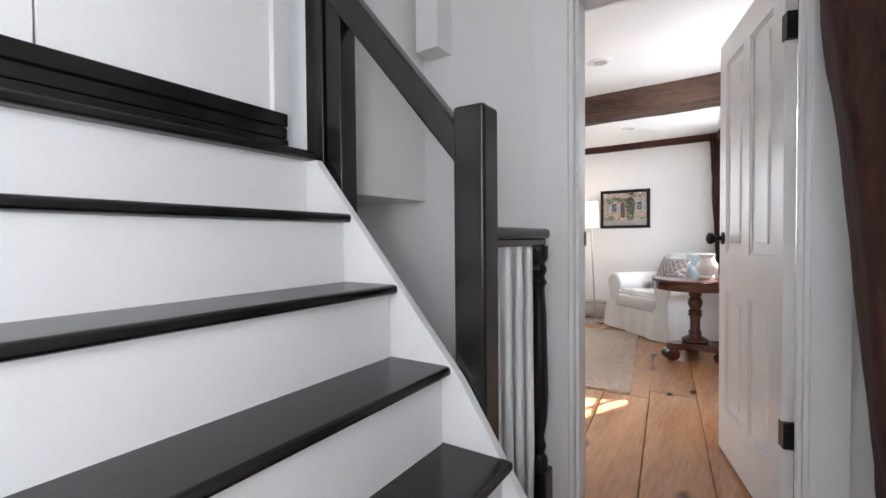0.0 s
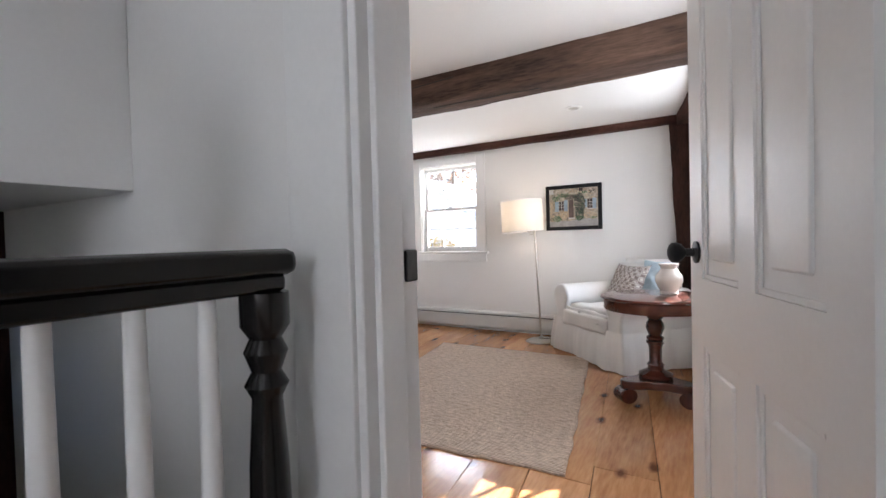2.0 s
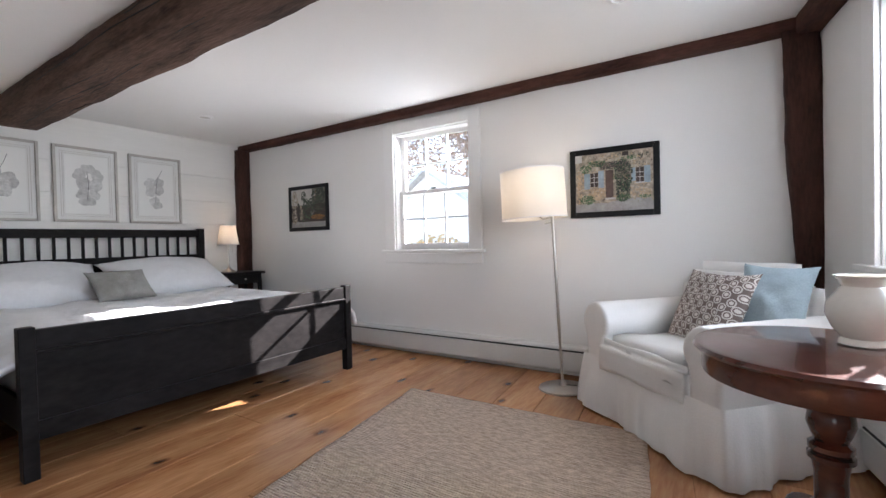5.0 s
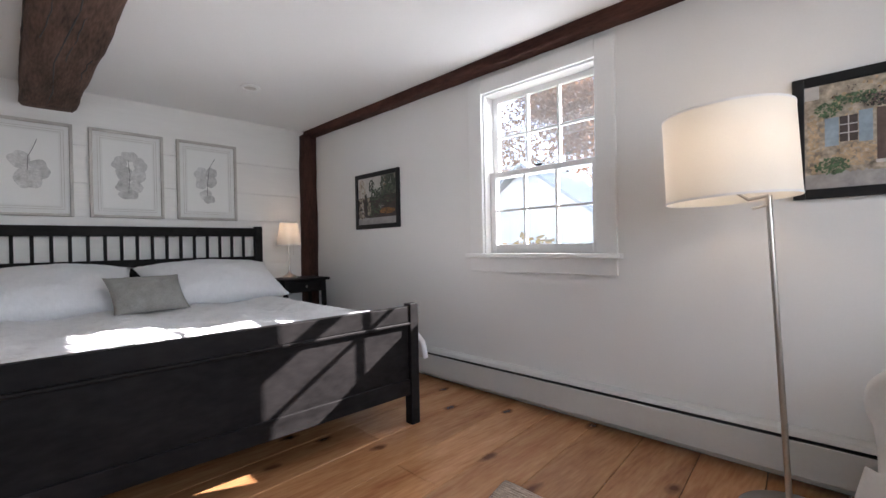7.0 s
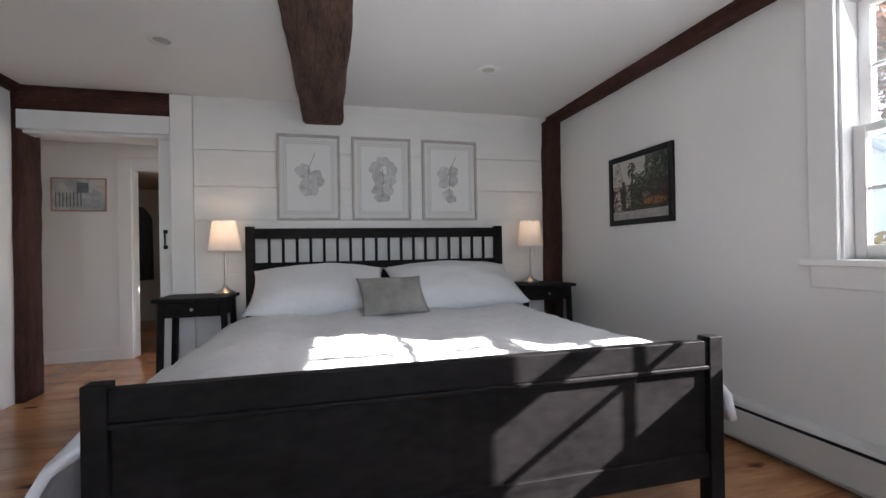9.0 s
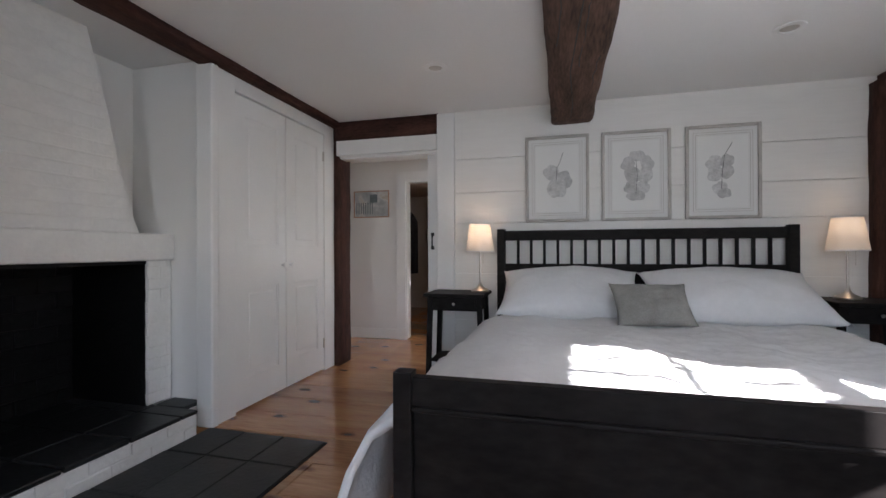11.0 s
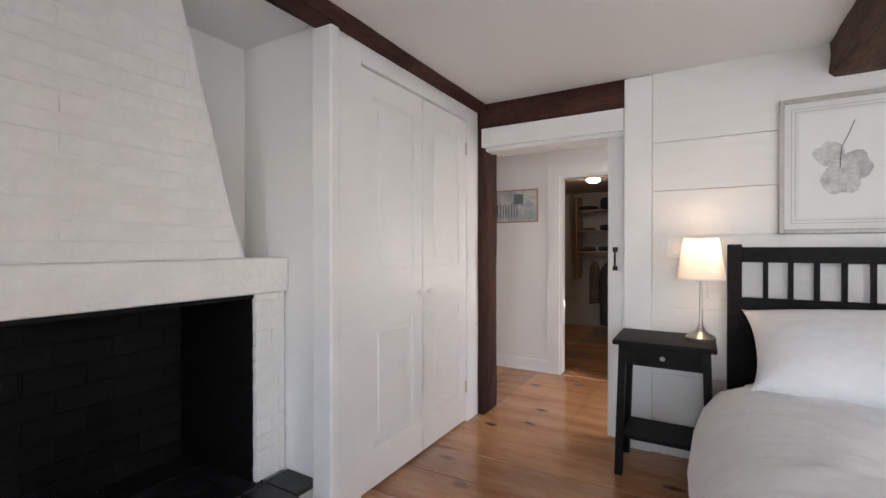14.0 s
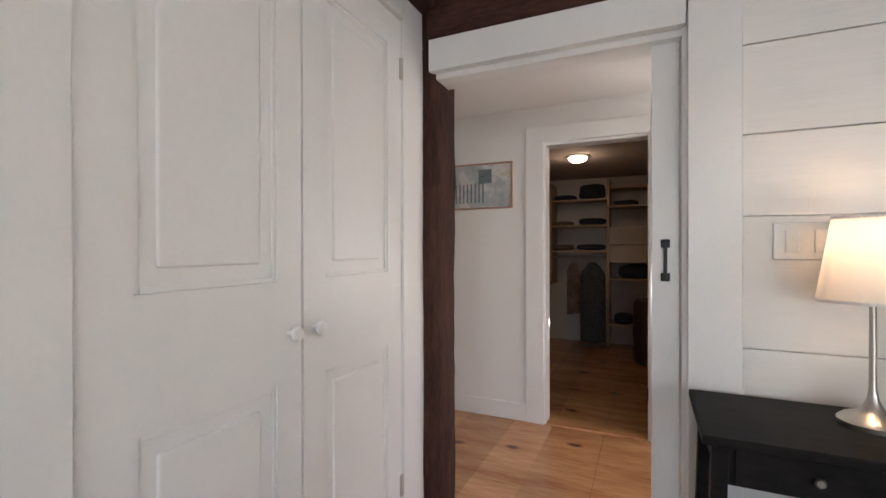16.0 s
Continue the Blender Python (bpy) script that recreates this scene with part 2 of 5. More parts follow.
# ---- mesh helpers ----
def finish(ob, mats, parent=None, smooth=False, bevel=0.0, seg=2):
    for m in mats if isinstance(mats, (list, tuple)) else [mats]:
        ob.data.materials.append(m)
    if smooth:
        ob.data.polygons.foreach_set("use_smooth", [True] * len(ob.data.polygons))
    if bevel:
        md = ob.modifiers.new("bevel", "BEVEL")
        md.width, md.segments, md.limit_method = bevel, seg, "ANGLE"
        ob.data.polygons.foreach_set("use_smooth", [True] * len(ob.data.polygons))
        md.harden_normals = True
    if parent:
        ob.parent = parent
    return ob


def add_box(bm, x0, x1, y0, y1, z0, z1):
    v = [bm.verts.new((x, y, z)) for z in (z0, z1) for y in (y0, y1) for x in (x0, x1)]
    for f in ((0, 2, 3, 1), (4, 5, 7, 6), (0, 1, 5, 4), (2, 6, 7, 3), (0, 4, 6, 2), (1, 3, 7, 5)):
        bm.faces.new([v[i] for i in f])
    return v


def from_bm(name, bm):
    bmesh.ops.recalc_face_normals(bm, faces=bm.faces)
    me = bpy.data.meshes.new(name)
    bm.to_mesh(me)
    bm.free()
    return new(name, me)


def boxes(name, bs, m, parent=None, bevel=0.004):
    """Several boxes (x0, x1, y0, y1, z0, z1) in one mesh."""
    bm = bmesh.new()
    for b in bs:
        add_box(bm, min(b[0], b[1]), max(b[0], b[1]), min(b[2], b[3]), max(b[2], b[3]), min(b[4], b[5]), max(b[4], b[5]))
    return finish(from_bm(name, bm), m, parent, bevel=bevel)


def prism(name, pts, axis, a, b, m, parent=None, bevel=0.004):
    """A polygon pushed along an axis from a to b. pts are the two other coordinates in order."""
    bm = bmesh.new()
    def at(p, s):
        return {"x": (s, p[0], p[1]), "y": (p[0], s, p[1]), "z": (p[0], p[1], s)}[axis]
    va = [bm.verts.new(at(p, a)) for p in pts]
    vb = [bm.verts.new(at(p, b)) for p in pts]
    bm.faces.new(va)
    bm.faces.new(vb[::-1])
    for i in range(len(pts)):
        j = (i + 1) % len(pts)
        bm.faces.new((va[i], vb[i], vb[j], va[j]))
    return finish(from_bm(name, bm), m, parent, bevel=bevel)


def lathe(name, prof, m, parent=None, seg=28, at=(0, 0, 0), caps=True):
    """A turned shape from (radius, height) pairs."""
    bm = bmesh.new()
    rings = []
    for r, z in prof:
        rings.append([bm.verts.new((at[0] + r * math.cos(2 * math.pi * i / seg), at[1] + r * math.sin(2 * math.pi * i / seg), at[2] + z)) for i in range(seg)])
    for a, b in zip(rings, rings[1:]):
        for i in range(seg):
            j = (i + 1) % seg
            bm.faces.new((a[i], a[j], b[j], b[i]))
    if caps:
        bm.faces.new(rings[0][::-1])
        bm.faces.new(rings[-1])
    ob = finish(from_bm(name, bm), m, parent, smooth=True)
    md = ob.modifiers.new("split", "EDGE_SPLIT")
    md.split_angle = radians(40)
    return ob


def tube(name, pts, r, m, parent=None, seg=10):
    cu = bpy.data.curves.new(name, "CURVE")
    cu.dimensions, cu.bevel_depth, cu.bevel_resolution, cu.use_fill_caps = "3D", r, 3, True
    sp = cu.splines.new("POLY")
    sp.points.add(len(pts) - 1)
    for p, q in zip(sp.points, pts):
        p.co = (*q, 1)
    tmp = bpy.data.objects.new("tmp", cu)
    me = bpy.data.meshes.new_from_object(tmp)
    bpy.data.objects.remove(tmp)
    me.name = name
    ob = new(name, me)
    return finish(ob, m, parent, smooth=True)


def empty(name, m, label, category, group="", kind=""):
    ob = new(name)
    ob.empty_display_size = 0.1
    ob.matrix_world = m
    return tagged(ob, label, category, group, kind)


def rough_beam(name, length, w, h, m, seed, bow=0.012, seg=60):
    """A hewn timber along local x from 0 to length, y 0..w, z 0..h, with wavy faces and worn corners."""
    bm = bmesh.new()
    ring = []
    c = min(w, h) * 0.09
    base = [(c, 0), (w * .35, 0), (w * .7, 0), (w - c, 0), (w, c), (w, h * .5), (w, h - c), (w - c, h), (w * .5, h), (c, h), (0, h - c), (0, h * .5), (0, c)]
    for i in range(seg + 1):
        x = length * i / seg
        row = []
        for y, z in base:
            n = noise.noise_vector(Vector((x * 2.2 + seed * 7, y * 6, z * 6 + seed)))
            k = noise.noise_vector(Vector((x * 9 + seed * 3, y * 14, z * 14)))
            row.append(bm.verts.new((x, y + n.y * bow + k.y * bow * .5, z + n.z * bow + k.z * bow * .5)))
        ring.append(row)
    for a, b in zip(ring, ring[1:]):
        for i in range(len(base)):
            j = (i + 1) % len(base)
            bm.faces.new((a[i], b[i], b[j], a[j]))
    bm.faces.new(ring[0])
    bm.faces.new(ring[-1][::-1])
    ob = finish(from_bm(name, bm), m)
    ob.data.polygons.foreach_set("use_smooth", [True] * len(ob.data.polygons))
    return ob


def crack(parent, pts, r=0.004):
    return tube("crack", pts, r, DARKV, parent)


def wall(name, m, length, height, thick, openings, label, material=None, z0=0.0):
    """A wall along local x, its inner face at y = 0, thickness towards +y, with openings (s0, s1, za, zb)."""
    bs, s = [], 0.0
    for a, b, za, zb in sorted(openings):
        if a > s:
            bs.append((s, a, 0, thick, z0, height))
        if za > z0:
            bs.append((a, b, 0, thick, z0, za))
        if zb < height:
            bs.append((a, b, 0, thick, zb, height))
        s = b
    if s < length:
        bs.append((s, length, 0, thick, z0, height))
    ob = boxes(name, bs, material or WALL, bevel=0)
    ob.matrix_world = m
    return tagged(ob, label, "wall", kind="structure")


# ---- the plan ----
W, N, S, H = -5.63, 6.42, 2.14, 2.275
EA = radians(8.5)
ENE = Vector((-0.10, N, 0))                      # north-east corner
EDIR = Vector((math.sin(EA), -math.cos(EA), 0))  # the east wall runs south from there


def east(s, out=0.0, z=0.0):
    """A place on the east wall: s metres south of the corner, out metres into the room."""
    p = ENE + EDIR * s + Vector((-math.cos(EA), -math.sin(EA), 0)) * out
    return Vector((p.x, p.y, z))


def east_m(s=0.0, out=0.0, z=0.0):
    """Local x south along the wall, local y out of the room, z up."""
    p = east(s, out, z)
    m = Matrix(((EDIR.x, math.cos(EA), 0, p.x), (EDIR.y, math.sin(EA), 0, p.y), (0, 0, 1, p.z), (0, 0, 0, 1)))
    return m


WN = (-3.23, -2.40, 0.972, 2.075)
WE1 = (0.76, 1.64, 0.90, 2.06)
WE2 = (2.52, 3.24, 0.90, 2.06)
# north wall: local x runs east from the west corner
wall_n = wall("wall_north", pose(W - 0.17, N, 0), 5.9, H, 0.16, [(WN[0] - W + 0.17, WN[1] - W + 0.17, WN[2], WN[3])], "white plastered wall with a window and pictures")
wall_e = wall("wall_east", east_m(), 4.5, H, 0.16, [(WE1[0], WE1[1], WE1[2], WE1[3]), (WE2[0], WE2[1], WE2[2], WE2[3])], "white plastered wall with two sash windows")
boxes_w = boxes("wall_west", [(W - 0.17, W - 0.02, 3.14, N, 0, H), (W - 0.17, W - 0.03, S - 0.1, 3.14, 1.94, H)], WALL, bevel=0)
tagged(boxes_w, "white board wall behind the bed with a doorway", "wall", kind="structure")
# the doorway wall between stair hall and bedroom
DW0, DW1 = 2.03, 2.17
sw = boxes("wall_south", [(-2.45, -0.50, DW0, DW1, 0, H), (0.24, 0.62, DW0, DW1, 0, H), (-0.50, 0.24, DW0, DW1, 2.04, H)], WALL, bevel=0)
tagged(sw, "white painted wall with the bedroom doorway", "wall", kind="structure")
# outer shell of the chimney corner and closet
tagged(boxes("wall_chimney", [(-5.62, -2.45, 1.38, 1.48, 1.03, H), (-5.62, -4.06, 1.38, 1.48, 0, 1.03), (-4.30, -4.18, 1.48, S - 0.102, 0, H - 0.002)], WALL, bevel=0), "white plaster behind the chimney hood", "wall", kind="structure")
tagged(boxes("ceiling", [(W - 0.17, 0.75, 1.3, N + 0.1, H, H + 0.12)], CEIL, bevel=0), "smooth white ceiling between dark beams", "ceiling", kind="structure")

# ---- floor ----
floor = tagged(boxes("floor", [(W - 0.2, 0.75, 1.3, N + 0.1, -0.20, -0.025)], DARKV, bevel=0), "wide knotty pine floorboards with a satin finish", "floor", kind="structure")


def plank(x0s, x1s, x0n, x1n, y0, y1, ys, yn):
    def xx(a, b, y):
        return a + (b - a) * (y - ys) / (yn - ys)
    g = 0.0016
    bm = bmesh.new()
    top = [(xx(x0s, x0n, y0) + g, y0 + g), (xx(x1s, x1n, y0) - g, y0 + g), (xx(x1s, x1n, y1) - g, y1 - g), (xx(x0s, x0n, y1) + g, y1 - g)]
    cx, cy = sum(p[0] for p in top) / 4, sum(p[1] for p in top) / 4
    e = 0.003
    mid = [bm.verts.new((x - cx, y - cy, -e)) for x, y in top]
    tv = [bm.verts.new((x - cx - math.copysign(e, x - cx), y - cy - math.copysign(e, y - cy), 0)) for x, y in top]
    lo = [bm.verts.new((x - cx, y - cy, -0.024)) for x, y in top]
    bm.faces.new(tv)
    for a, b in ((tv, mid), (mid, lo)):
        for i in range(4):
            j = (i + 1) % 4
            bm.faces.new((b[i], b[j], a[j], a[i]))
    ob = from_bm("plank", bm)
    ob.location = (cx, cy, 0)
    ob.data.materials.append(FLOORM)
    ob.parent = floor
    return ob


# ---- windows ----
def sash_window(name, m, w, z0, z1, depth, cols, rows, label, casing=0.115, top=0.10):
    """Local x along the wall from the opening's one side, y outwards, z up."""
    root = empty(name, m, label, "window", "sash windows", "structure")
    h = z1 - z0
    boxes("casing", [(-casing, 0, -0.022, 0.0, z0 - 0.03, z1 + top), (w, w + casing, -0.022, 0.0, z0 - 0.03, z1 + top), (0, w, -0.022, 0.0, z1, z1 + top)], TRIM, root, 0.004)
    boxes("lining", [(-0.005, 0.012, 0.0, depth, z0, z1), (w - 0.012, w + 0.005, 0.0, depth, z0, z1), (0.012, w - 0.012, 0.0, depth, z1 - 0.012, z1 + 0.005)], TRIM, root, 0.002)
    boxes("sill", [(-casing - 0.03, w + casing + 0.03, -0.05, 0.0, z0 - 0.03, z0), (0.0, w, 0.0, depth, z0 - 0.03, z0)], TRIM, root, 0.006)
    boxes("apron", [(-casing, w + casing, -0.02, 0.0, z0 - 0.125, z0 - 0.03)], TRIM, root, 0.004)
    mid = z0 + h * 0.49
    for k, (a, b, y) in enumerate(((z0 + 0.0, mid + 0.02, 0.055), (mid - 0.02, z1 - 0.012, 0.095))):
        st = 0.045
        ax, bx = 0.014, w - 0.014
        bs = [(ax, ax + st, y, y + 0.035, a, b), (bx - st, bx, y, y + 0.035, a, b), (ax + st, bx - st, y, y + 0.035, a, a + (0.06 if k == 0 else 0.035)), (ax + st, bx - st, y, y + 0.035, b - 0.035, b)]
        s = boxes("sash", bs, TRIM, root, 0.003)
        ia, ib = a + (0.06 if k == 0 else 0.035), b - 0.035
        bars = []
        for c in range(1, cols):
            x = ax + st + (bx - ax - 2 * st) * c / cols
            bars.append((x - 0.008, x + 0.008, y + 0.003, y + 0.032, ia, ib))
        for r in range(1, rows):
            z = ia + (ib - ia) * r / rows
            bars.append((ax + st, bx - st, y + 0.005, y + 0.030, z - 0.008, z + 0.008))
        boxes("muntin", bars, TRIM, s, 0.002)
        for c in range(cols):
            for r in range(rows):
                xa = ax + st + (bx - ax - 2 * st) * c / cols + 0.006
                xb = ax + st + (bx - ax - 2 * st) * (c + 1) / cols - 0.006
                za, zb = ia + (ib - ia) * r / rows + 0.006, ia + (ib - ia) * (r + 1) / rows - 0.006
                g = boxes("pane", [(xa, xb, y + 0.016, y + 0.019, za, zb)], GLASS, s, 0)
                g.visible_shadow = False
    boxes("latch", [(w / 2 - 0.025, w / 2 + 0.025, 0.045, 0.06, mid + 0.02, mid + 0.035)], IRON, root, 0.003)
    return root


sash_window("window_1", pose(WN[0], N, 0), WN[1] - WN[0], WN[2], WN[3], 0.16, 3, 2, "white sash window with small panes above the radiator")
sash_window("window_2", east_m(WE1[0]), WE1[1] - WE1[0], WE1[2], WE1[3], 0.16, 3, 2, "white sash window flooded with daylight")
sash_window("window_3", east_m(WE2[0]), WE2[1] - WE2[0], WE2[2], WE2[3], 0.16, 3, 2, "white sash window beside the open door")
area_lamp("sky_window_1", ((WN[0] + WN[1]) / 2, N + 0.25, 1.55), ((WN[0] + WN[1]) / 2, 3.5, 0.1), 0.8, 1.1, 2.0)
for w3 in (WE1, WE2):
    c = (w3[0] + w3[1]) / 2
    area_lamp("sky_window", east(c, -0.25, 1.5), east(c, 3, 0.0), 0.7, 1.1, 3.6)

# ---- beams and posts ----
b1 = tagged(rough_beam("beam", 5.95, 0.32, 0.24, BEAM, 1.0), "heavy hewn dark oak beam across the ceiling", "beam", "dark timbers", "structure")
b1.matrix_world = pose(W - 0.02, 4.125, 2.10)
crack(b1, [(0.0, 0.14, 0.002), (0.5, 0.16, 0.0), (1.1, 0.13, 0.003), (1.9, 0.17, 0.0), (2.6, 0.15, 0.002)])
rc = random.Random(3)
for k in range(9):
    xa_, yz = rc.uniform(0.1, 4.6), rc.uniform(0.05, 0.27)
    pts_ = [(xa_ + 0.09 * i, yz + rc.uniform(-0.008, 0.008) + 0.004 * i, 0.0) for i in range(rc.randint(4, 11))]
    crack(b1, [(x, 0.0, 0.03 + z * 0.7) for x, z, _ in pts_] if k % 2 else pts_, 0.0028)
crack(b1, [(1.2, 0.0, 0.10), (2.4, -0.004, 0.12), (3.2, 0.0, 0.09), (4.2, -0.002, 0.13)], 0.003)
b2 = tagged(rough_beam("beam", 5.6, 0.10, 0.11, BEAMD, 2.0, 0.006), "slim dark oak plate along the ceiling edge", "beam", "dark timbers", "structure")
b2.matrix_world = pose(W, N - 0.10, 2.205)
b3 = tagged(rough_beam("beam", 4.3, 0.12, 0.15, BEAMD, 3.0, 0.008), "dark oak plate above the windows", "beam", "dark timbers", "structure")
b3.matrix_world = east_m(0.0, 0.11, 2.165)
b4 = tagged(rough_beam("beam", 5.3, 0.17, 0.10, BEAMD, 4.0, 0.008), "dark oak plate above closet and fireplace", "beam", "dark timbers", "structure")
b4.matrix_world = pose(-5.75, 2.04, 2.225)
b5 = tagged(rough_beam("beam", 1.0, 0.14, 0.20, BEAMD, 5.0, 0.006), "dark oak lintel over the doorway", "beam", "dark timbers", "structure")
b5.matrix_world = pose(W - 0.015 + 0.02, 2.17, 2.105, 0, 0, 90)


def post(name, m, length, w, d, seed, label, flare=0.0):
    ob = rough_beam(name, length, w, d, POSTW, seed, 0.01, 40)
    me = ob.data
    for v in me.vertices:
        x, y, z = v.co
        k = 1 + flare * max(0, (x / length - 0.2))
        v.co = (z, y * k if flare else y, x)
    ob.matrix_world = m
    return tagged(ob, label, "post", "dark timbers", "structure")


post("post_northwest", pose(W - 0.01, 6.27, 0), 2.22, 0.15, 0.11, 6.0, "dark oak corner post beside the bed")
post("post_northeast", pose(-0.085, N - 0.01, 0, 0, 0, 90) @ pose(-0.11, 0.0, 0), 2.2, 0.10, 0.11, 7.0, "dark oak gunstock corner post", 1.0)
post("post_southwest", pose(-5.90, 2.0, 0), 2.25, 0.19, 0.26, 8.0, "dark oak post beside the closet and doorway")
hall_post = post("post_hall", pose(0.265, 1.62, 0), 2.5, 0.22, 0.18, 9.0, "dark oak post in the stair hall")
for v in hall_post.data.vertices:
    v.co.x += 0.095 * (1.76 - v.co.z) - 0.04

# ---- bedroom doorway, door ----
dc = empty("door_trim", pose(0, 0, 0), "white moulded casing round the bedroom doorway", "door frame", "", "structure")
boxes("casing", [(-0.64, -0.50, DW0 - 0.022, DW0, 0, 2.14), (0.235, 0.33, DW0 - 0.022, DW0, 0, 2.14), (-0.50, 0.235, DW0 - 0.022, DW0, 2.035, 2.14),
                 (-0.62, -0.50, DW1, DW1 + 0.022, 0, 2.14), (0.235, 0.33, DW1, DW1 + 0.022, 0, 2.14), (-0.50, 0.235, DW1, DW1 + 0.022, 2.035, 2.14)], TRIM, dc)
boxes("jamb", [(-0.502, -0.483, DW0 - 0.01, DW1 + 0.01, 0, 2.04), (0.222, 0.24, DW0 - 0.01, DW1 + 0.01, 0, 2.04), (-0.483, 0.222, DW0 - 0.01, DW1 + 0.01, 2.02, 2.04)], TRIM, dc)
boxes("stop", [(-0.484, -0.470, DW0 + 0.02, DW1 - 0.05, 0, 2.02), (0.209, 0.223, DW0 + 0.02, DW1 - 0.05, 0, 2.02)], TRIM, dc)
boxes("strike_plate", [(-0.4835, -0.476, DW1 - 0.034, DW1 + 0.004, 1.045, 1.105)], IRON, dc)


def panel_door(name, m, w, h, t, panels, label, group=""):
    """A leaf along local x from its hinge, y thickness 0..t, with sunk panels (x0, x1, z0, z1) on both faces."""
    root = empty(name, m, label, "door", group)
    xs = sorted({0, w, *[p[0] for p in panels], *[p[1] for p in panels]})
    zs = sorted({0, h, *[p[2] for p in panels], *[p[3] for p in panels]})
    solid = []
    for xa, xb in zip(xs, xs[1:]):
        for za, zb in zip(zs, zs[1:]):
            cx, cz = (xa + xb) / 2, (za + zb) / 2
            ins = any(p[0] < cx < p[1] and p[2] < cz < p[3] for p in panels)
            if not ins:
                solid.append((xa, xb, 0, t, za, zb))
    boxes("frame", solid, TRIM, root, 0)
    for p in panels:
        boxes("panel", [(p[0], p[1], t * 0.3, t * 0.7, p[2], p[3]), (p[0] + 0.05, p[1] - 0.05, t * 0.12, t * 0.88, p[2] + 0.05, p[3] - 0.05)], TRIM, root, 0.008)
        e = 0.014
        for ya, yb in ((0.004, t * 0.3), (t * 0.7, t - 0.004)):
            boxes("moulding", [(p[0], p[0] + e, ya, yb, p[2], p[3]), (p[1] - e, p[1], ya, yb, p[2], p[3]), (p[0] + e, p[1] - e, ya, yb, p[2], p[2] + e), (p[0] + e, p[1] - e, ya, yb, p[3] - e, p[3])], TRIM, root, 0.005)
    return root


hinge = Vector((0.215, 2.215, 0.02))
tip = Vector((0.005, 2.928, 0.02))
ang = math.degrees(math.atan2(tip.y - hinge.y, tip.x - hinge.x))
bd = panel_door("door_1", pose(hinge.x, hinge.y, hinge.z, 0, 0, ang), 0.75, 2.0, 0.036,
                [(0.10, 0.335, 0.22, 0.80), (0.415, 0.65, 0.22, 0.80), (0.10, 0.335, 0.98, 1.88), (0.415, 0.65, 0.98, 1.88)], "white four-panel door with black knob standing open")
for y, s in ((0.036, 1), (0.0, -1)):
    k = lathe("knob", [(0.030, 0), (0.030, 0.006), (0.012, 0.010), (0.011, 0.030), (0.022, 0.040), (0.029, 0.052), (0.028, 0.064), (0.020, 0.071), (0.010, 0.0745), (0.001, 0.0755)], IRON, bd)
    k.matrix_local = pose(0.69, y, 1.05, -90 * s, 0, 0)
for z in (0.33, 1.72):
    boxes("hinge", [(-0.022, 0.022, -0.006, 0.038, z, z + 0.09)], IRON, bd, 0.002)

# ---- stair hall ----
tagged(boxes("wall_hall", [(0.44, 0.56, -1.6, DW0, -0.1, 2.7), (-3.0, 0.56, -1.72, -1.6, -0.1, 2.7), (-2.55, -2.45, -1.6, DW0, -2.6, 3.6), (-3.0, 0.44, -1.6, -0.5, -0.02, -0.001)], WALL, bevel=0), "plain white walls of the stair hall", "wall", kind="structure")
tagged(boxes("wall_stairwell", [(-2.45, -0.62, DW0 - 0.012, DW0, -2.6, 3.6), (0.62, 0.64, DW0, DW1, 0, H)], WALL, bevel=0), "smooth white stairwell wall", "wall", kind="structure")
tagged(boxes("ceiling_hall", [(-1.3, 0.56, -1.72, DW0, 2.5, 2.6), (-3.1, -1.3, -1.72, DW0, 3.5, 3.6), (-1.32, -1.3, -1.72, DW0, 2.6, 3.5)], CEIL, bevel=0), "white ceiling of the stair hall", "ceiling", kind="structure")
tagged(boxes("floor_hall", [(-0.62, 0.44, -0.5, 2.17, -0.2, -0.004), (-0.5, 0.44, -1.6, -0.5, -0.2, -0.004)], mat("hall_boards", (0.40, 0.21, 0.10), 0.35, 0.15, 3, 0.1, 20, (5, 0.5, 1)), bevel=0), "pine boards of the stair hall", "floor", kind="structure")
tagged(boxes("doormat", [(-0.46, 0.20, 1.05, 2.10, -0.004, 0.008)], RUG, bevel=0.003), "woven jute mat before the bedroom door", "mat")

stair = empty("staircase", pose(-0.75, 1.30, 0, 0, 0, 2.0) @ pose(0.75, -1.30, 0), "steep white staircase with black treads and handrail", "staircase", "", "structure")
RUN, RISE, Y0, Y1 = 0.181, 0.215, -0.02, 1.295
TX, TZ = -0.588, 0.731       # the third tread's nosing
for i in range(-2, 3):
    nx, nz = TX - RUN * i, TZ + RISE * i
    boxes("riser", [(nx - 0.045, nx - 0.025, Y0, Y1 - 0.01, nz - RISE, nz - 0.03)], TRIM, stair, 0)
    if i < 3:
        boxes("tread", [(nx - RUN - 0.045, nx, Y0, Y1 + 0.01, nz - 0.028, nz)], BLACKG, stair, 0.012)
tx, tz = TX - RUN * 3, TZ + RISE * 3
boxes("riser", [(tx - 0.045, tx - 0.025, Y0, Y1 - 0.01, tz - RISE, tz - 0.03)], TRIM, stair, 0)
boxes("tread", [(tx - 0.30, tx + 0.02, Y0, Y1 + 0.01, tz - 0.03, tz)], BLACKG, stair, 0.012)
boxes("threshold", [(tx - 0.10, tx - 0.06, Y0, Y1 - 0.04, tz, tz + 0.038), (tx - 0.10, tx - 0.066, Y0, Y1 - 0.04, tz + 0.040, tz + 0.078), (tx - 0.10, tx - 0.062, Y0, Y1 - 0.04, tz + 0.080, tz + 0.125)], BLACKG, stair, 0.005)
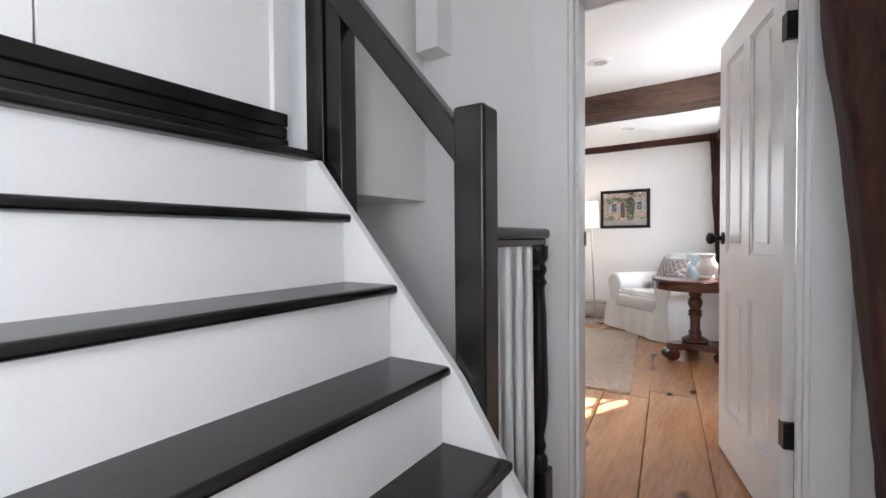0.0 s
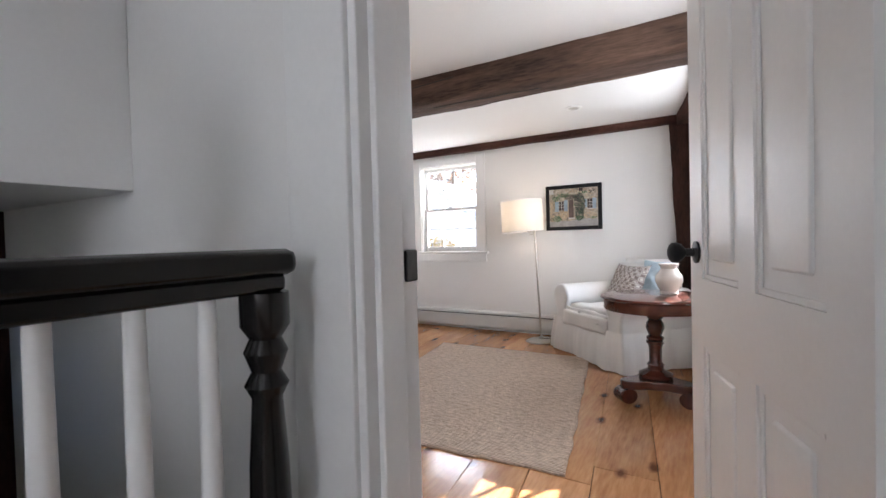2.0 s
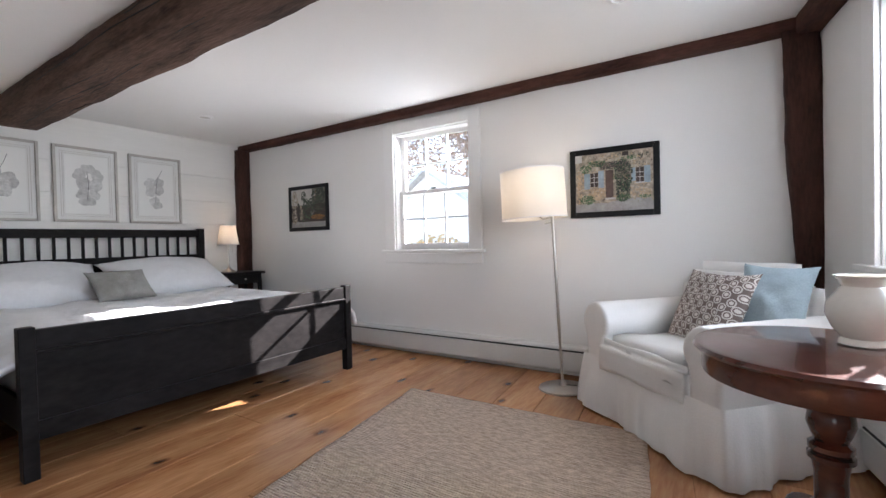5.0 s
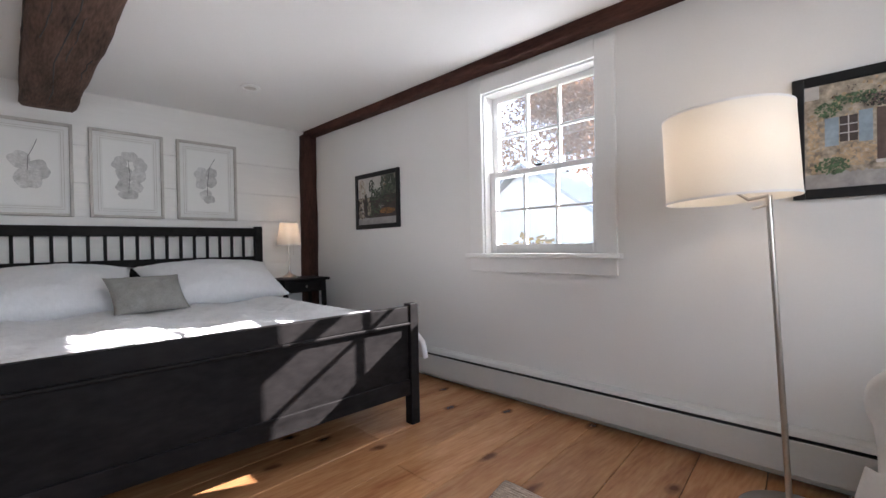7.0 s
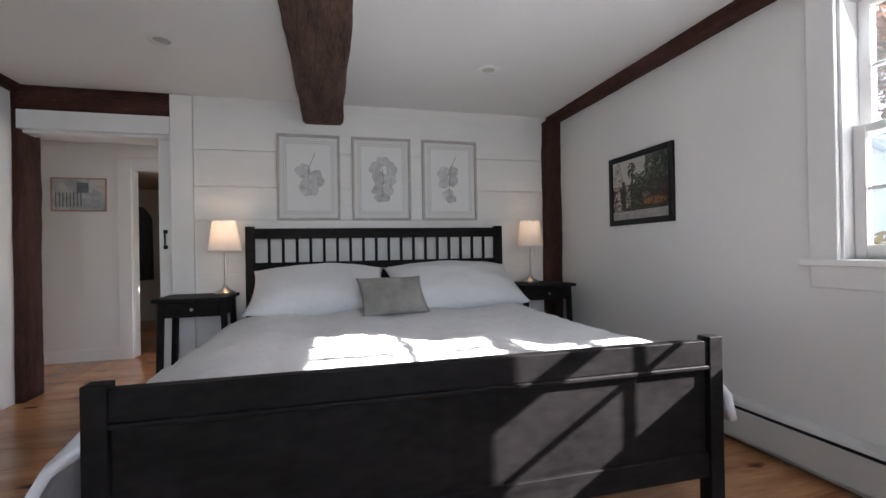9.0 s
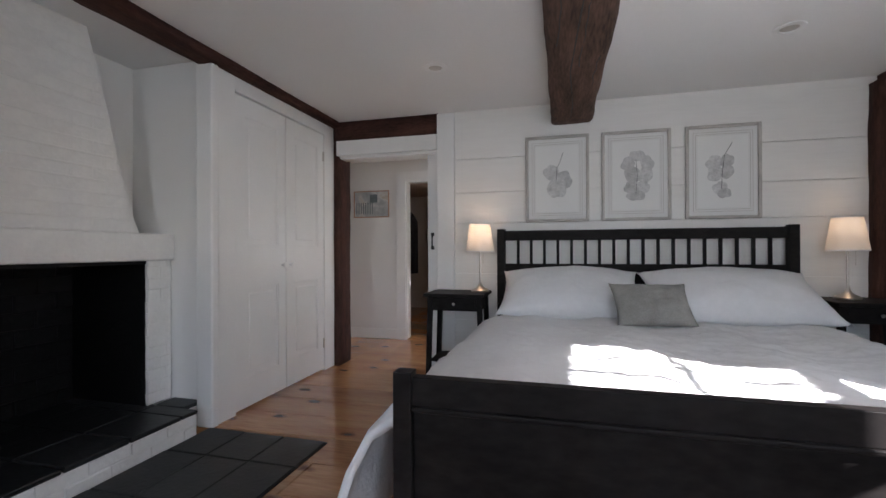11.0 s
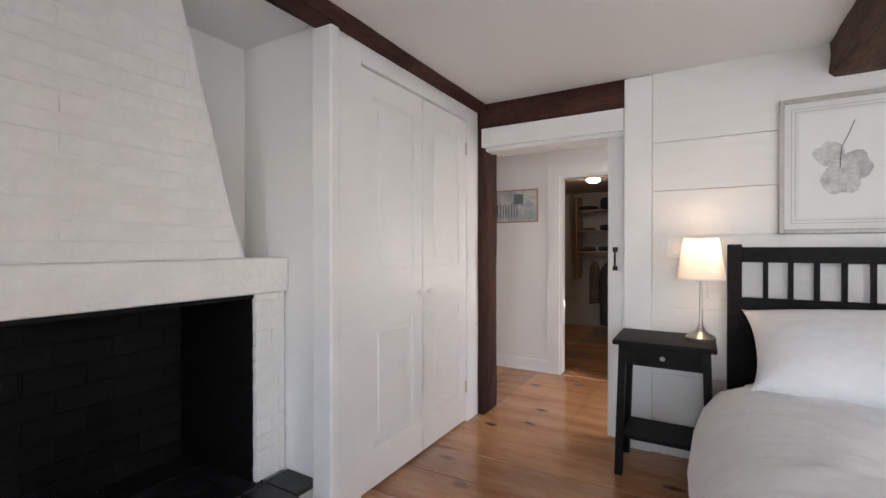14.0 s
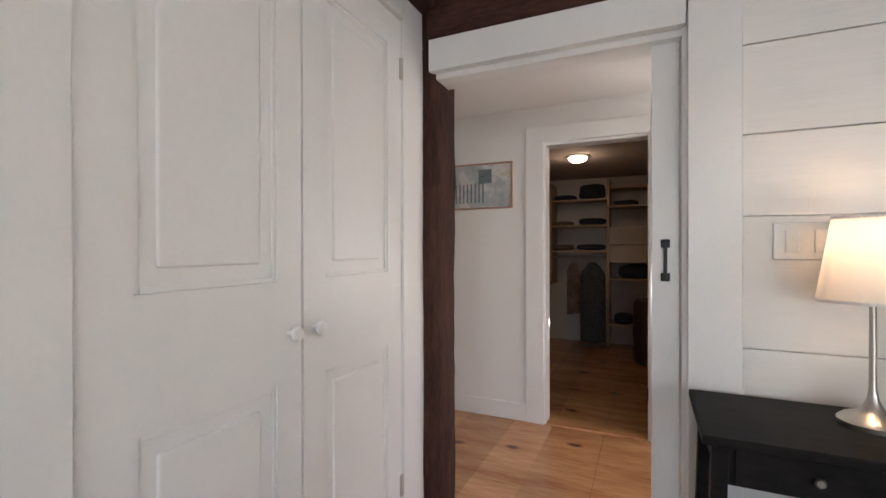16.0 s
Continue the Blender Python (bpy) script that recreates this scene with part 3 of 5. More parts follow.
prism("string", [(TX + 0.36, 0.0), (TX + 0.36, TZ - 2 * RISE - 0.12), (TX + 0.03, TZ - 0.035), (tx + 0.02, tz - 0.03), (tx - 0.30, tz - 0.03), (tx - 0.30, tz - 0.40), (TX - 0.25, 0.0)], "y", Y1, Y1 + 0.03, TRIM, stair, 0.002)
boxes("wall_panel", [(tx - 0.14, tx - 0.10, Y0, 0.62, tz, 3.5), (tx - 0.136, tx - 0.10, 0.624, Y1 - 0.08, tz, 3.5), (tx - 0.16, tx - 0.08, Y1 - 0.08, Y1 - 0.01, tz, 3.5)], WALL, stair, 0.003)
# newel, upper post and sloping rail
nb = boxes("newel", [(-0.598, -0.500, 1.328, 1.422, 0.0, 1.445)], BLACKG, stair, 0.012)
boxes("upper_post", [(-1.20, -1.115, 1.335, 1.42, tz - 0.25, 2.9), (-1.11, -1.04, 1.345, 1.42, tz - 0.30, 2.9)], BLACKG, stair, 0.006)
prism("handrail", [(-0.59, 1.40), (-0.59, 1.28), (-1.12, 1.915), (-1.12, 2.05)], "y", 1.335, 1.405, BLACKG, stair, 0.012)
# soffit over the stair that goes down
sof = boxes("soffit", [(-2.44, -1.20, 1.36, DW0 - 0.012, 1.26, 3.5)], WALL, None, 0.003)
tagged(sof, "boxed white bulkhead above the descending stair", "bulkhead", kind="structure")
ub = boxes("cabinet_end", [(-1.16, -1.04, 1.90, DW0 - 0.012, 1.92, 2.5)], TRIM, None, 0.004)
tagged(ub, "small white painted box fixed high on the wall", "trim", kind="structure")


def turned(h, r):
    return [(r * .9, 0), (r * .9, .05), (r * .55, .07), (r * .75, .10), (r * .5, .13), (r * .85, .2), (r, .35 * h), (r * .8, .7 * h), (r * .62, h - .16), (r * .9, h - .14), (r * .6, h - .12), (r * .9, h - .09), (r * .65, h - .07), (r, h - .05), (r, h)]


bal = empty("balustrade", pose(0, 0, 0), "short black rail with white spindles above the stairwell", "balustrade", "", "structure")
boxes("rail", [(-0.615, -0.545, 1.42, 1.945, 1.075, 1.115)], BLACKG, bal, 0.014)
boxes("rail", [(-0.603, -0.557, 1.42, 1.93, 1.05, 1.078)], BLACKG, bal, 0.008)
for y in (1.465, 1.905):
    lathe("end_post", [(r, z + 0.18) for r, z in turned(0.87, 0.036)], BLACKG, bal, 40, (-0.58, y, 0))
    boxes("end_base", [(-0.62, -0.54, y - 0.04, y + 0.04, -0.2, 0.19)], BLACKG, bal, 0.006)
for i in range(4):
    lathe("spindle", [(0.013, 0.02), (0.014, 0.06), (0.017, 0.09), (0.0135, 0.11), (0.017, 0.32), (0.012, 1.05)], TRIM, bal, 12, (-0.58, 1.55 + 0.088 * i, 0))
boxes("base_rail", [(-0.625, -0.535, 1.42, 1.95, -0.25, 0.02)], TRIM, bal, 0.004)
# Glowing panel and area lamp, both added out of view to brighten the hall.
tagged(boxes("hall_glow_panel", [(0.425, 0.438, -1.3, -0.2, 0.9, 2.1)], glow("hall_panel_glow", (0.92, 0.96, 1.0), 0.8), None, 0), "unseen glowing panel added to light the stair hall", "window", kind="structure")
area_lamp("hall_fill", (0.40, -0.75, 1.4), (-0.9, 0.6, 0.5), 1.1, 1.2, 0.8, (0.86, 0.92, 1.0))
tagged(boxes("wall_hall_back", [(-0.62, -0.60, 1.42, DW0 - 0.012, -2.6, -0.25), (-3.0, -0.6, -0.5, DW0, -2.7, -2.6), (-2.45, -0.6, 1.28, 1.30, -2.6, 0.0)], WALL, bevel=0), "plain walls of the stairwell below", "wall", kind="structure")
# Added out of sight under the treads, to keep stray light off the stairwell.
usw = prism("light_block_under_stair", [(-2.45, -2.6), (-0.62, -2.6), (-0.62, -0.05), (TX - 0.20, -0.02), (tx - 0.26, tz - 0.36), (-2.45, tz - 0.36)], "y", 1.262, 1.282, WALL, None, 0)
tagged(usw, "unseen wall added below the upper flight to block stray light", "wall", kind="structure")
tagged(boxes("wall_stairwell_end", [(-2.14, -2.09, 1.30, DW0 - 0.012, -2.6, 1.262)], POSTW, bevel=0.003), "dark brown boarded end of the stairwell", "wall", kind="structure")

# ---- doorway to the passage, passage and walk-in closet ----
pt = empty("passage_trim", pose(0, 0, 0), "white flat trim round the passage doorway", "door frame", "", "structure")
boxes("header", [(W - 0.03, W + 0.012, 2.18, 3.15, 1.962, 2.098)], TRIM, pt, 0.003)
boxes("casing", [(W - 0.03, W + 0.014, 3.155, 3.31, 0, H - 0.005)], TRIM, pt, 0.003)
boxes("track", [(W - 0.10, W - 0.032, 2.2, 3.14, 1.938, 1.962)], TRIM, pt, 0.002)
pd = empty("door_2", pose(0, 0, 0), "white pocket door slid into the wall", "door")
boxes("leaf", [(W - 0.105, W - 0.07, 3.045, 3.135, 0.01, 1.94)], TRIM, pd, 0.004)
boxes("handle", [(W - 0.07, W - 0.062, 3.075, 3.105, 1.205, 1.235), (W - 0.07, W - 0.062, 3.075, 3.105, 1.085, 1.115), (W - 0.055, W - 0.045, 3.084, 3.096, 1.10, 1.22), (W - 0.066, W - 0.045, 3.084, 3.096, 1.095, 1.107), (W - 0.066, W - 0.045, 3.084, 3.096, 1.213, 1.225)], IRON, pd, 0.003)
PX = -6.95
# The opening in the unseen north end is added, to hold a fill lamp.
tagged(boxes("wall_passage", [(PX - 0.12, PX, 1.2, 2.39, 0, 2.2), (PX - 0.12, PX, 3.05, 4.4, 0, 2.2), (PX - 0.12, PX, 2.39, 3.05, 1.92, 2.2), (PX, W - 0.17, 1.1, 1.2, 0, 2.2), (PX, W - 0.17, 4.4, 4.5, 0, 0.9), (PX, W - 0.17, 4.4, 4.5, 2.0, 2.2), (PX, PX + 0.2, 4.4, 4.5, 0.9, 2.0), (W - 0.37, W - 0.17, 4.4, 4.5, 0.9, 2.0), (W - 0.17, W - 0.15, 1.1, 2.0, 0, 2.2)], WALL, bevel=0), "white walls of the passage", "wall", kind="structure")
tagged(boxes("ceiling_passage", [(PX - 0.12, W - 0.171, 1.1, 4.5, 2.17, 2.25)], CEIL, bevel=0), "low white passage ceiling", "ceiling", kind="structure")
# Warm area lamp added to brighten the passage; no source is seen there.
area_lamp("passage_fill", ((PX + W - 0.17) / 2, 4.48, 1.45), ((PX + W - 0.17) / 2, 2.0, 1.0), 0.75, 1.1, 0.85, (1.0, 0.88, 0.74))
ct = empty("closet_trim", pose(0, 0, 0), "white casing round the walk-in closet doorway", "door frame", "", "structure")
boxes("casing", [(PX, PX + 0.02, 2.27, 2.39, 0, 2.03), (PX, PX + 0.02, 3.05, 3.17, 0, 2.03), (PX, PX + 0.02, 2.39, 3.05, 1.92, 2.03)], TRIM, ct, 0.003)
boxes("jamb", [(PX - 0.12, PX + 0.004, 2.385, 2.405, 0, 1.92), (PX - 0.12, PX + 0.004, 3.035, 3.055, 0, 1.92), (PX - 0.12, PX + 0.004, 2.405, 3.035, 1.90, 1.92)], TRIM, ct, 0.002)
boxes("hinge", [(PX - 0.03, PX + 0.006, 3.03, 3.037, 0.25, 0.33), (PX - 0.03, PX + 0.006, 3.03, 3.037, 1.6, 1.68)], IRON, ct, 0.001)
tagged(boxes("baseboard_passage", [(PX, PX + 0.014, 1.2, 2.27, 0, 0.12)], TRIM, bevel=0.003), "white passage baseboard", "baseboard", kind="structure")
CX = -9.85
# The closet's dim light is put into these two colours.
tagged(boxes("wall_closet", [(CX - 0.1, CX, 1.1, 4.2, 0, 2.2), (CX, PX - 0.12, 1.1, 1.2, 0, 2.2), (CX, PX - 0.12, 4.1, 4.2, 0, 2.2)], mat("closet_wall_dimmed", (0.55, 0.50, 0.46), 0.7, 0.05, 3, 0.1, 40), bevel=0), "walls of the walk-in closet, dimness in their colour", "wall", kind="structure")
tagged(boxes("ceiling_closet", [(CX - 0.1, PX - 0.12, 1.1, 4.2, 2.09, 2.2)], mat("closet_ceiling_dimmed", (0.42, 0.36, 0.33), 0.8, 0.05, 3, 0.1, 40), bevel=0), "closet ceiling, dimness in its colour", "ceiling", kind="structure")
fl2 = tagged(boxes("floor_passage", [(CX - 0.1, W - 0.2, 1.1, 4.5, -0.2, -0.03)], DARKV, bevel=0), "pine boards of passage and closet", "floor", kind="structure")
tagged(boxes("threshold", [(PX - 0.13, PX + 0.01, 2.405, 3.035, -0.02, 0.012)], FLOORM, bevel=0.006), "worn pine threshold", "threshold", kind="structure")
cl = empty("ceiling_light", pose(-8.35, 2.42, 2.09), "small lit glass ceiling light", "ceiling light")
lathe("rim", [(0.115, 0.0), (0.115, -0.012), (0.09, -0.018)], STEEL, cl)
lathe("bowl", [(0.09, -0.012), (0.082, -0.035), (0.055, -0.055), (0.01, -0.062)], BULB, cl)
pl = new("closet_lamp", bpy.data.lights.new("closet_lamp", "POINT"))
pl.data.energy, pl.data.color, pl.data.shadow_soft_size = 0.22, (1.0, 0.72, 0.48), 0.06
pl.location = (-8.35, 2.42, 1.97)
shf = empty("closet_shelves", pose(0, 0, 0), "pine closet shelving with folded dark clothes", "shelving")
sx0, sx1 = -9.83, -9.45
boxes("upright", [(sx0, sx1, 1.93, 1.955, 0.75, 2.0), (sx0, sx1, 2.60, 2.625, 0.05, 2.02), (sx0, sx1, 3.30, 3.325, 0.05, 2.02)], PINE, shf, 0.002)
for ya, yb, zs_ in ((1.955, 2.60, (1.15, 1.46, 1.77)), (2.625, 3.30, (0.28, 0.82, 1.68, 1.90))):
    for z in zs_:
        boxes("shelf", [(sx0, sx1, ya, yb, z, z + 0.02)], PINE, shf, 0.002)
for z in (1.03, 1.24):
    boxes("drawer", [(sx0, sx1 + 0.01, 2.63, 3.295, z, z + 0.20)], mat("shelf_drawer", (0.45, 0.36, 0.29), 0.5, 0.08, 5, 0.05, 30), shf, 0.004)
tube("rail", [(-9.6, 1.95, 1.08), (-9.6, 2.61, 1.08)], 0.014, STEEL, shf)


def soft_lump(name, m, sx, sy, sz, material, seed, label="", category="clothes", amp=0.12, group=""):
    bm = bmesh.new()
    bmesh.ops.create_icosphere(bm, subdivisions=3, radius=1.0)
    for v in bm.verts:
        p = v.co.copy()
        q = Vector([math.copysign(abs(c) ** 0.55, c) for c in p])
        n = noise.noise(p * 1.7 + Vector((seed, 0, 0))) * amp + noise.noise(p * 4 + Vector((0, seed, 0))) * amp * 0.4
        v.co = Vector((q.x * sx, q.y * sy, q.z * sz)) * (1 + n)
    ob = finish(from_bm(name, bm), material, smooth=True)
    ob.matrix_world = m
    return tagged(ob, label, category, group)


for i, (y, z, sy, sz, mt) in enumerate([(2.10, 1.825, 0.13, 0.03, CLOTH1), (2.42, 1.885, 0.15, 0.09, CLOTH1), (2.08, 1.505, 0.12, 0.025, CLOTH2), (2.42, 1.525, 0.16, 0.04, CLOTH1), (2.08, 1.21, 0.12, 0.035, CLOTH2), (2.40, 1.21, 0.17, 0.035, CLOTH1), (2.80, 1.735, 0.14, 0.03, CLOTH1), (2.95, 0.92, 0.24, 0.08, CLOTH1), (2.78, 0.36, 0.11, 0.06, CLOTH1)]):
    soft_lump("folded_clothes", pose(-9.62, y, z), 0.14, sy, sz, mt, i * 3.1, "dark folded clothes on a pine shelf", "clothes", 0.1, "folded clothes")
plaid = mat("plaid_flannel", (0.05, 0.05, 0.055), 0.95, 0.8, 9, 0.5, 30, (1, 6, 6), dark=(0.01, 0.01, 0.012))


def hanging_garment(name, m, wide, deep, long, material, seed, label):
    """A garment on a hanger: sloping shoulders, straight sides and upright folds; local z = 0 at the collar."""
    bm = bmesh.new()
    rows = []
    for i in range(25):
        t = i / 24
        grow = 0.25 + 0.75 * min(1, t / 0.16) ** 0.7
        row = []
        for j in range(48):
            a = 2 * math.pi * j / 48
            fold = 1 + 0.16 * t * noise.noise(Vector((math.cos(a) * 2.6, math.sin(a) * 2.6 + seed, t * 0.9)))
            hem = 0.02 * noise.noise(Vector((a * 1.5, seed, 0))) if i == 24 else 0
            row.append(bm.verts.new((math.cos(a) * deep * (0.6 + 0.4 * t) * grow * fold, math.copysign(abs(math.sin(a)) ** 0.7, math.sin(a)) * wide * grow * fold, -t * long + hem)))
        rows.append(row)
    for p, q in zip(rows, rows[1:]):
        for j in range(48):
            k = (j + 1) % 48
            bm.faces.new((p[j], p[k], q[k], q[j]))
    bm.faces.new(rows[0])
    bm.faces.new(rows[-1][::-1])
    r = empty(name, m, label, "clothes")
    finish(from_bm("cloth", bm), material, r, smooth=True)
    tube("hook", [(0, 0, -0.01), (0, 0, 0.03), (0.012, 0, 0.045), (0.02, 0, 0.03)], 0.002, STEEL, r)
    return r


hanging_garment("hanging_shirt", pose(-9.36, 2.45, 1.03), 0.14, 0.10, 0.92, plaid, 4.4, "dark plaid shirt hanging in the closet")
hanging_garment("hanging_shirt", pose(-9.42, 2.22, 1.03), 0.075, 0.07, 0.62, CLOTH2, 7.4, "brown garment hanging in the closet")
hanging_garment("hanging_coat", pose(-8.9, 1.75, 1.72), 0.14, 0.2, 1.02, CLOTH1, 9.4, "black coat hanging beside the closet door")
hb = empty("hamper", pose(-9.0, 3.12, 0), "round brown lidded hamper", "hamper")
lathe("body", [(0.20, 0.0), (0.22, 0.02), (0.23, 0.35), (0.225, 0.62), (0.20, 0.66), (0.02, 0.67)], mat("brown_wicker", (0.05, 0.02, 0.015), 0.6, 0.3, 30, 0.6, 60), hb)


# ---- built-in closet ----
tagged(boxes("wall_closet_front", [(-4.345, -4.18, S - 0.1, S, 0, 2.225), (-5.66, -5.475, S - 0.1, S, 0, 2.225), (-5.475, -4.345, S - 0.1, S, 2.125, 2.225)], TRIM, bevel=0.003), "white painted closet front", "wall", kind="structure")
tagged(boxes("corner_bead", [(-4.185, -4.125, S - 0.105, S + 0.016, 0, 2.23)], TRIM, bevel=0.012), "rounded white corner board of the closet", "trim", kind="structure")
tagged(boxes("closet_header_trim", [(-5.475, -4.345, S, S + 0.008, 2.125, 2.14)], TRIM, bevel=0.003), "slim white bead over the closet doors", "trim", kind="structure")
for k, (xa, xb) in enumerate(((-4.348, -4.905), (-5.472, -4.915))):
    w = abs(xb - xa)
    mm = pose(xa, S - 0.012, 0.015, 0, 0, 180) if k == 0 else pose(xa, S - 0.045, 0.015)
    dr = panel_door("closet_door", mm, w, 2.105, 0.033, [(0.10, w - 0.09, 0.20, 0.82), (0.10, w - 0.09, 1.10, 1.98)], "white panelled closet door with small knob", "closet doors")
    kb = lathe("knob", [(0.010, 0), (0.009, 0.012), (0.018, 0.02), (0.022, 0.028), (0.018, 0.036), (0.006, 0.039)], TRIM, dr)
    kb.matrix_local = pose(w - 0.045, 0.0 if k == 0 else 0.033, 0.955, 90 if k == 0 else -90, 0, 0)
    if k == 1:
        for z in (0.19, 1.87):
            boxes("hinge", [(-0.012, 0.012, 0.03, 0.043, z, z + 0.085)], STEEL, dr, 0.003)

# ---- fireplace ----
fp = empty("fireplace", pose(0, 0, 0), "white painted brick fireplace with black firebox", "fireplace", "", "structure")
FY = 1.81
boxes("core", [(-4.17, -4.012, 1.48, FY - 0.012, 0.15, 1.03), (-2.80, -2.45, 1.48, FY - 0.012, 0, 1.03)], BRICKW, fp, 0)
boxes("mantel", [(-4.178, -2.45, 1.50, FY + 0.012, 1.02, 1.185)], BRICKW, fp, 0.01)
bs = [(-4.012, -2.80, 1.18, 1.20, 0.1, 1.02), (-4.012, -2.80, 1.2, FY - 0.02, 1.0, 1.02), (-4.06, -4.0, 1.2, FY - 0.03, 0.1, 1.02), (-2.812, -2.76, 1.2, FY - 0.03, 0.1, 1.02)]
boxes("firebox", bs, BRICKK, fp, 0)
HOOD = [(1.185, -3.99), (1.25, -3.962), (1.36, -3.925), (1.55, -3.872), (1.80, -3.81), (2.31, -3.68)]


def hood_edge(z):
    """Where the flared side of the hood stands at height z."""
    for (za, xa), (zb, xb) in zip(HOOD, HOOD[1:]):
        if z <= zb:
            return xa + (xb - xa) * (z - za) / (zb - za)
    return HOOD[-1][1]


prism("hood_core", [(x + 0.004, z) for z, x in HOOD] + [(-2.3, 2.31), (-2.3, 1.185)], "y", 1.49, FY - 0.046, BRICKW, fp, 0.004)
boxes("pier_core", [(-2.69, -2.15, DW1 - 0.6, 2.14, 0, H - 0.005)], BRICKW, fp, 0.002)
boxes("hearth_core", [(-4.02, -2.69, 1.2, 2.13, 0, 0.128), (-4.17, -4.02, 1.5, 2.02, 0, 0.128)], BRICKW, fp, 0.002)


def piece(name, x0, x1, y0, y1, z0, z1, m, parent, cache={}):
    """A slightly uneven block; alike ones share their mesh."""
    key = (name, round(x1 - x0, 3), round(y1 - y0, 3), round(z1 - z0, 3), m.name, random.randint(0, 2))
    if key not in cache:
        bm = bmesh.new()
        vs = add_box(bm, (x0 - x1) / 2, (x1 - x0) / 2, (y0 - y1) / 2, (y1 - y0) / 2, (z0 - z1) / 2, (z1 - z0) / 2)
        bmesh.ops.bevel(bm, geom=list(bm.edges), offset=0.004, segments=1, affect="EDGES")
        for v in bm.verts:
            v.co += Vector((random.uniform(-1, 1), random.uniform(-1, 1), random.uniform(-1, 1))) * 0.0018
        bmesh.ops.recalc_face_normals(bm, faces=bm.faces)
        me = bpy.data.meshes.new(name)
        bm.to_mesh(me)
        bm.free()
        me.materials.append(m)
        cache[key] = me
    ob = new(name, cache[key])
    ob.location = ((x0 + x1) / 2, (y0 + y1) / 2, (z0 + z1) / 2)
    ob.parent = parent
    return ob


# ---- radiators ----
def baseboard_heater(name, m, length, label):
    root = empty(name, m, label, "radiator", "baseboard heaters", "structure")
    boxes("back", [(0, length, -0.012, 0, 0.02, 0.235)], RADI, root, 0.002)
    prism("cover", [(-0.012, 0.235), (-0.05, 0.225), (-0.062, 0.205), (-0.05, 0.212), (-0.012, 0.222)], "x", 0, length, RADI, root, 0.002)
    boxes("front", [(0, length, -0.068, -0.058, 0.045, 0.191)], RADI, root, 0.004)
    boxes("fins", [(0.02, length - 0.02, -0.056, -0.013, 0.06, 0.19)], DARKV, root, 0)
    boxes("end_cap", [(0, 0.03, -0.07, 0, 0.02, 0.236), (length - 0.03, length, -0.07, 0, 0.02, 0.236)], RADI, root, 0.006)
    return root


baseboard_heater("heater", pose(-5.45, N - 0.001, 0), 5.2, "long white baseboard heater under the window")
baseboard_heater("heater", east_m(0.25, 0.001), 3.3, "white baseboard heater beside the armchair")

# ---- bed ----
bed = empty("bed", pose(-4.4, 4.72, 0), "black-stained wooden double bed", "bed")


def at(ob, m):
    ob.matrix_world = m
    return ob


def bed_part(name, bs, bevel=0.004):
    ob = boxes(name, [(b[0] + 4.4, b[1] + 4.4, b[2] - 4.72, b[3] - 4.72, b[4], b[5]) for b in bs], BLACK, bed, bevel)
    return ob


HX, FX, BY0, BY1 = -5.575, -3.215, 3.69, 5.82
FY0, FY1 = 3.69, 5.745
for y in (BY0, BY1 - 0.065):
    bed_part("head_post", [(HX - 0.02, HX + 0.045, y, y + 0.065, 0, 1.25)])
bed_part("head_rail", [(HX - 0.012, HX + 0.036, BY0 + 0.065, BY1 - 0.065, 1.155, 1.235)])
bed_part("head_rail", [(HX - 0.005, HX + 0.03, BY0 + 0.065, BY1 - 0.065, 0.90, 0.965)])
bed_part("head_panel", [(HX, HX + 0.015, BY0 + 0.065, BY1 - 0.065, 0.30, 0.90), (HX - 0.005, HX + 0.028, 4.70, 4.80, 0.30, 0.90)])
n = 18
for i in range(1, n + 1):
    y = BY0 + 0.065 + (BY1 - BY0 - 0.13) * i / (n + 1)
    bed_part("slat", [(HX, HX + 0.022, y - 0.011, y + 0.011, 0.96, 1.16)], 0.002)
for y in (FY0, FY1 - 0.06):
    bed_part("foot_post", [(FX - 0.03, FX + 0.03, y, y + 0.06, 0, 0.70)])
bed_part("foot_rail", [(FX - 0.022, FX + 0.022, FY0 + 0.06, FY1 - 0.06, 0.595, 0.685)])
bed_part("foot_cap", [(FX - 0.012, FX + 0.030, FY0 + 0.06, FY1 - 0.06, 0.578, 0.595)], 0.006)
bed_part("foot_panel", [(FX - 0.012, FX + 0.006, FY0 + 0.06, FY1 - 0.06, 0.25, 0.58)])
bed_part("foot_rail", [(FX - 0.02, FX + 0.02, FY0 + 0.06, FY1 - 0.06, 0.175, 0.265)])
bed_part("side_rail", [(HX, FX, FY0 + 0.02, FY0 + 0.045, 0.20, 0.36)])
bed_part("side_rail", [(HX, FX, FY1 - 0.045, FY1 - 0.02, 0.20, 0.36)])
bed_part("slat_base", [(HX + 0.05, FX - 0.03, FY0 + 0.1, FY1 - 0.1, 0.22, 0.28)])
mt = tagged(boxes("mattress", [(HX + 0.05, FX - 0.035, FY0 + 0.06, FY1 - 0.05, 0.28, 0.53)], LINEN, None, 0.05), "white mattress on the bed", "mattress")


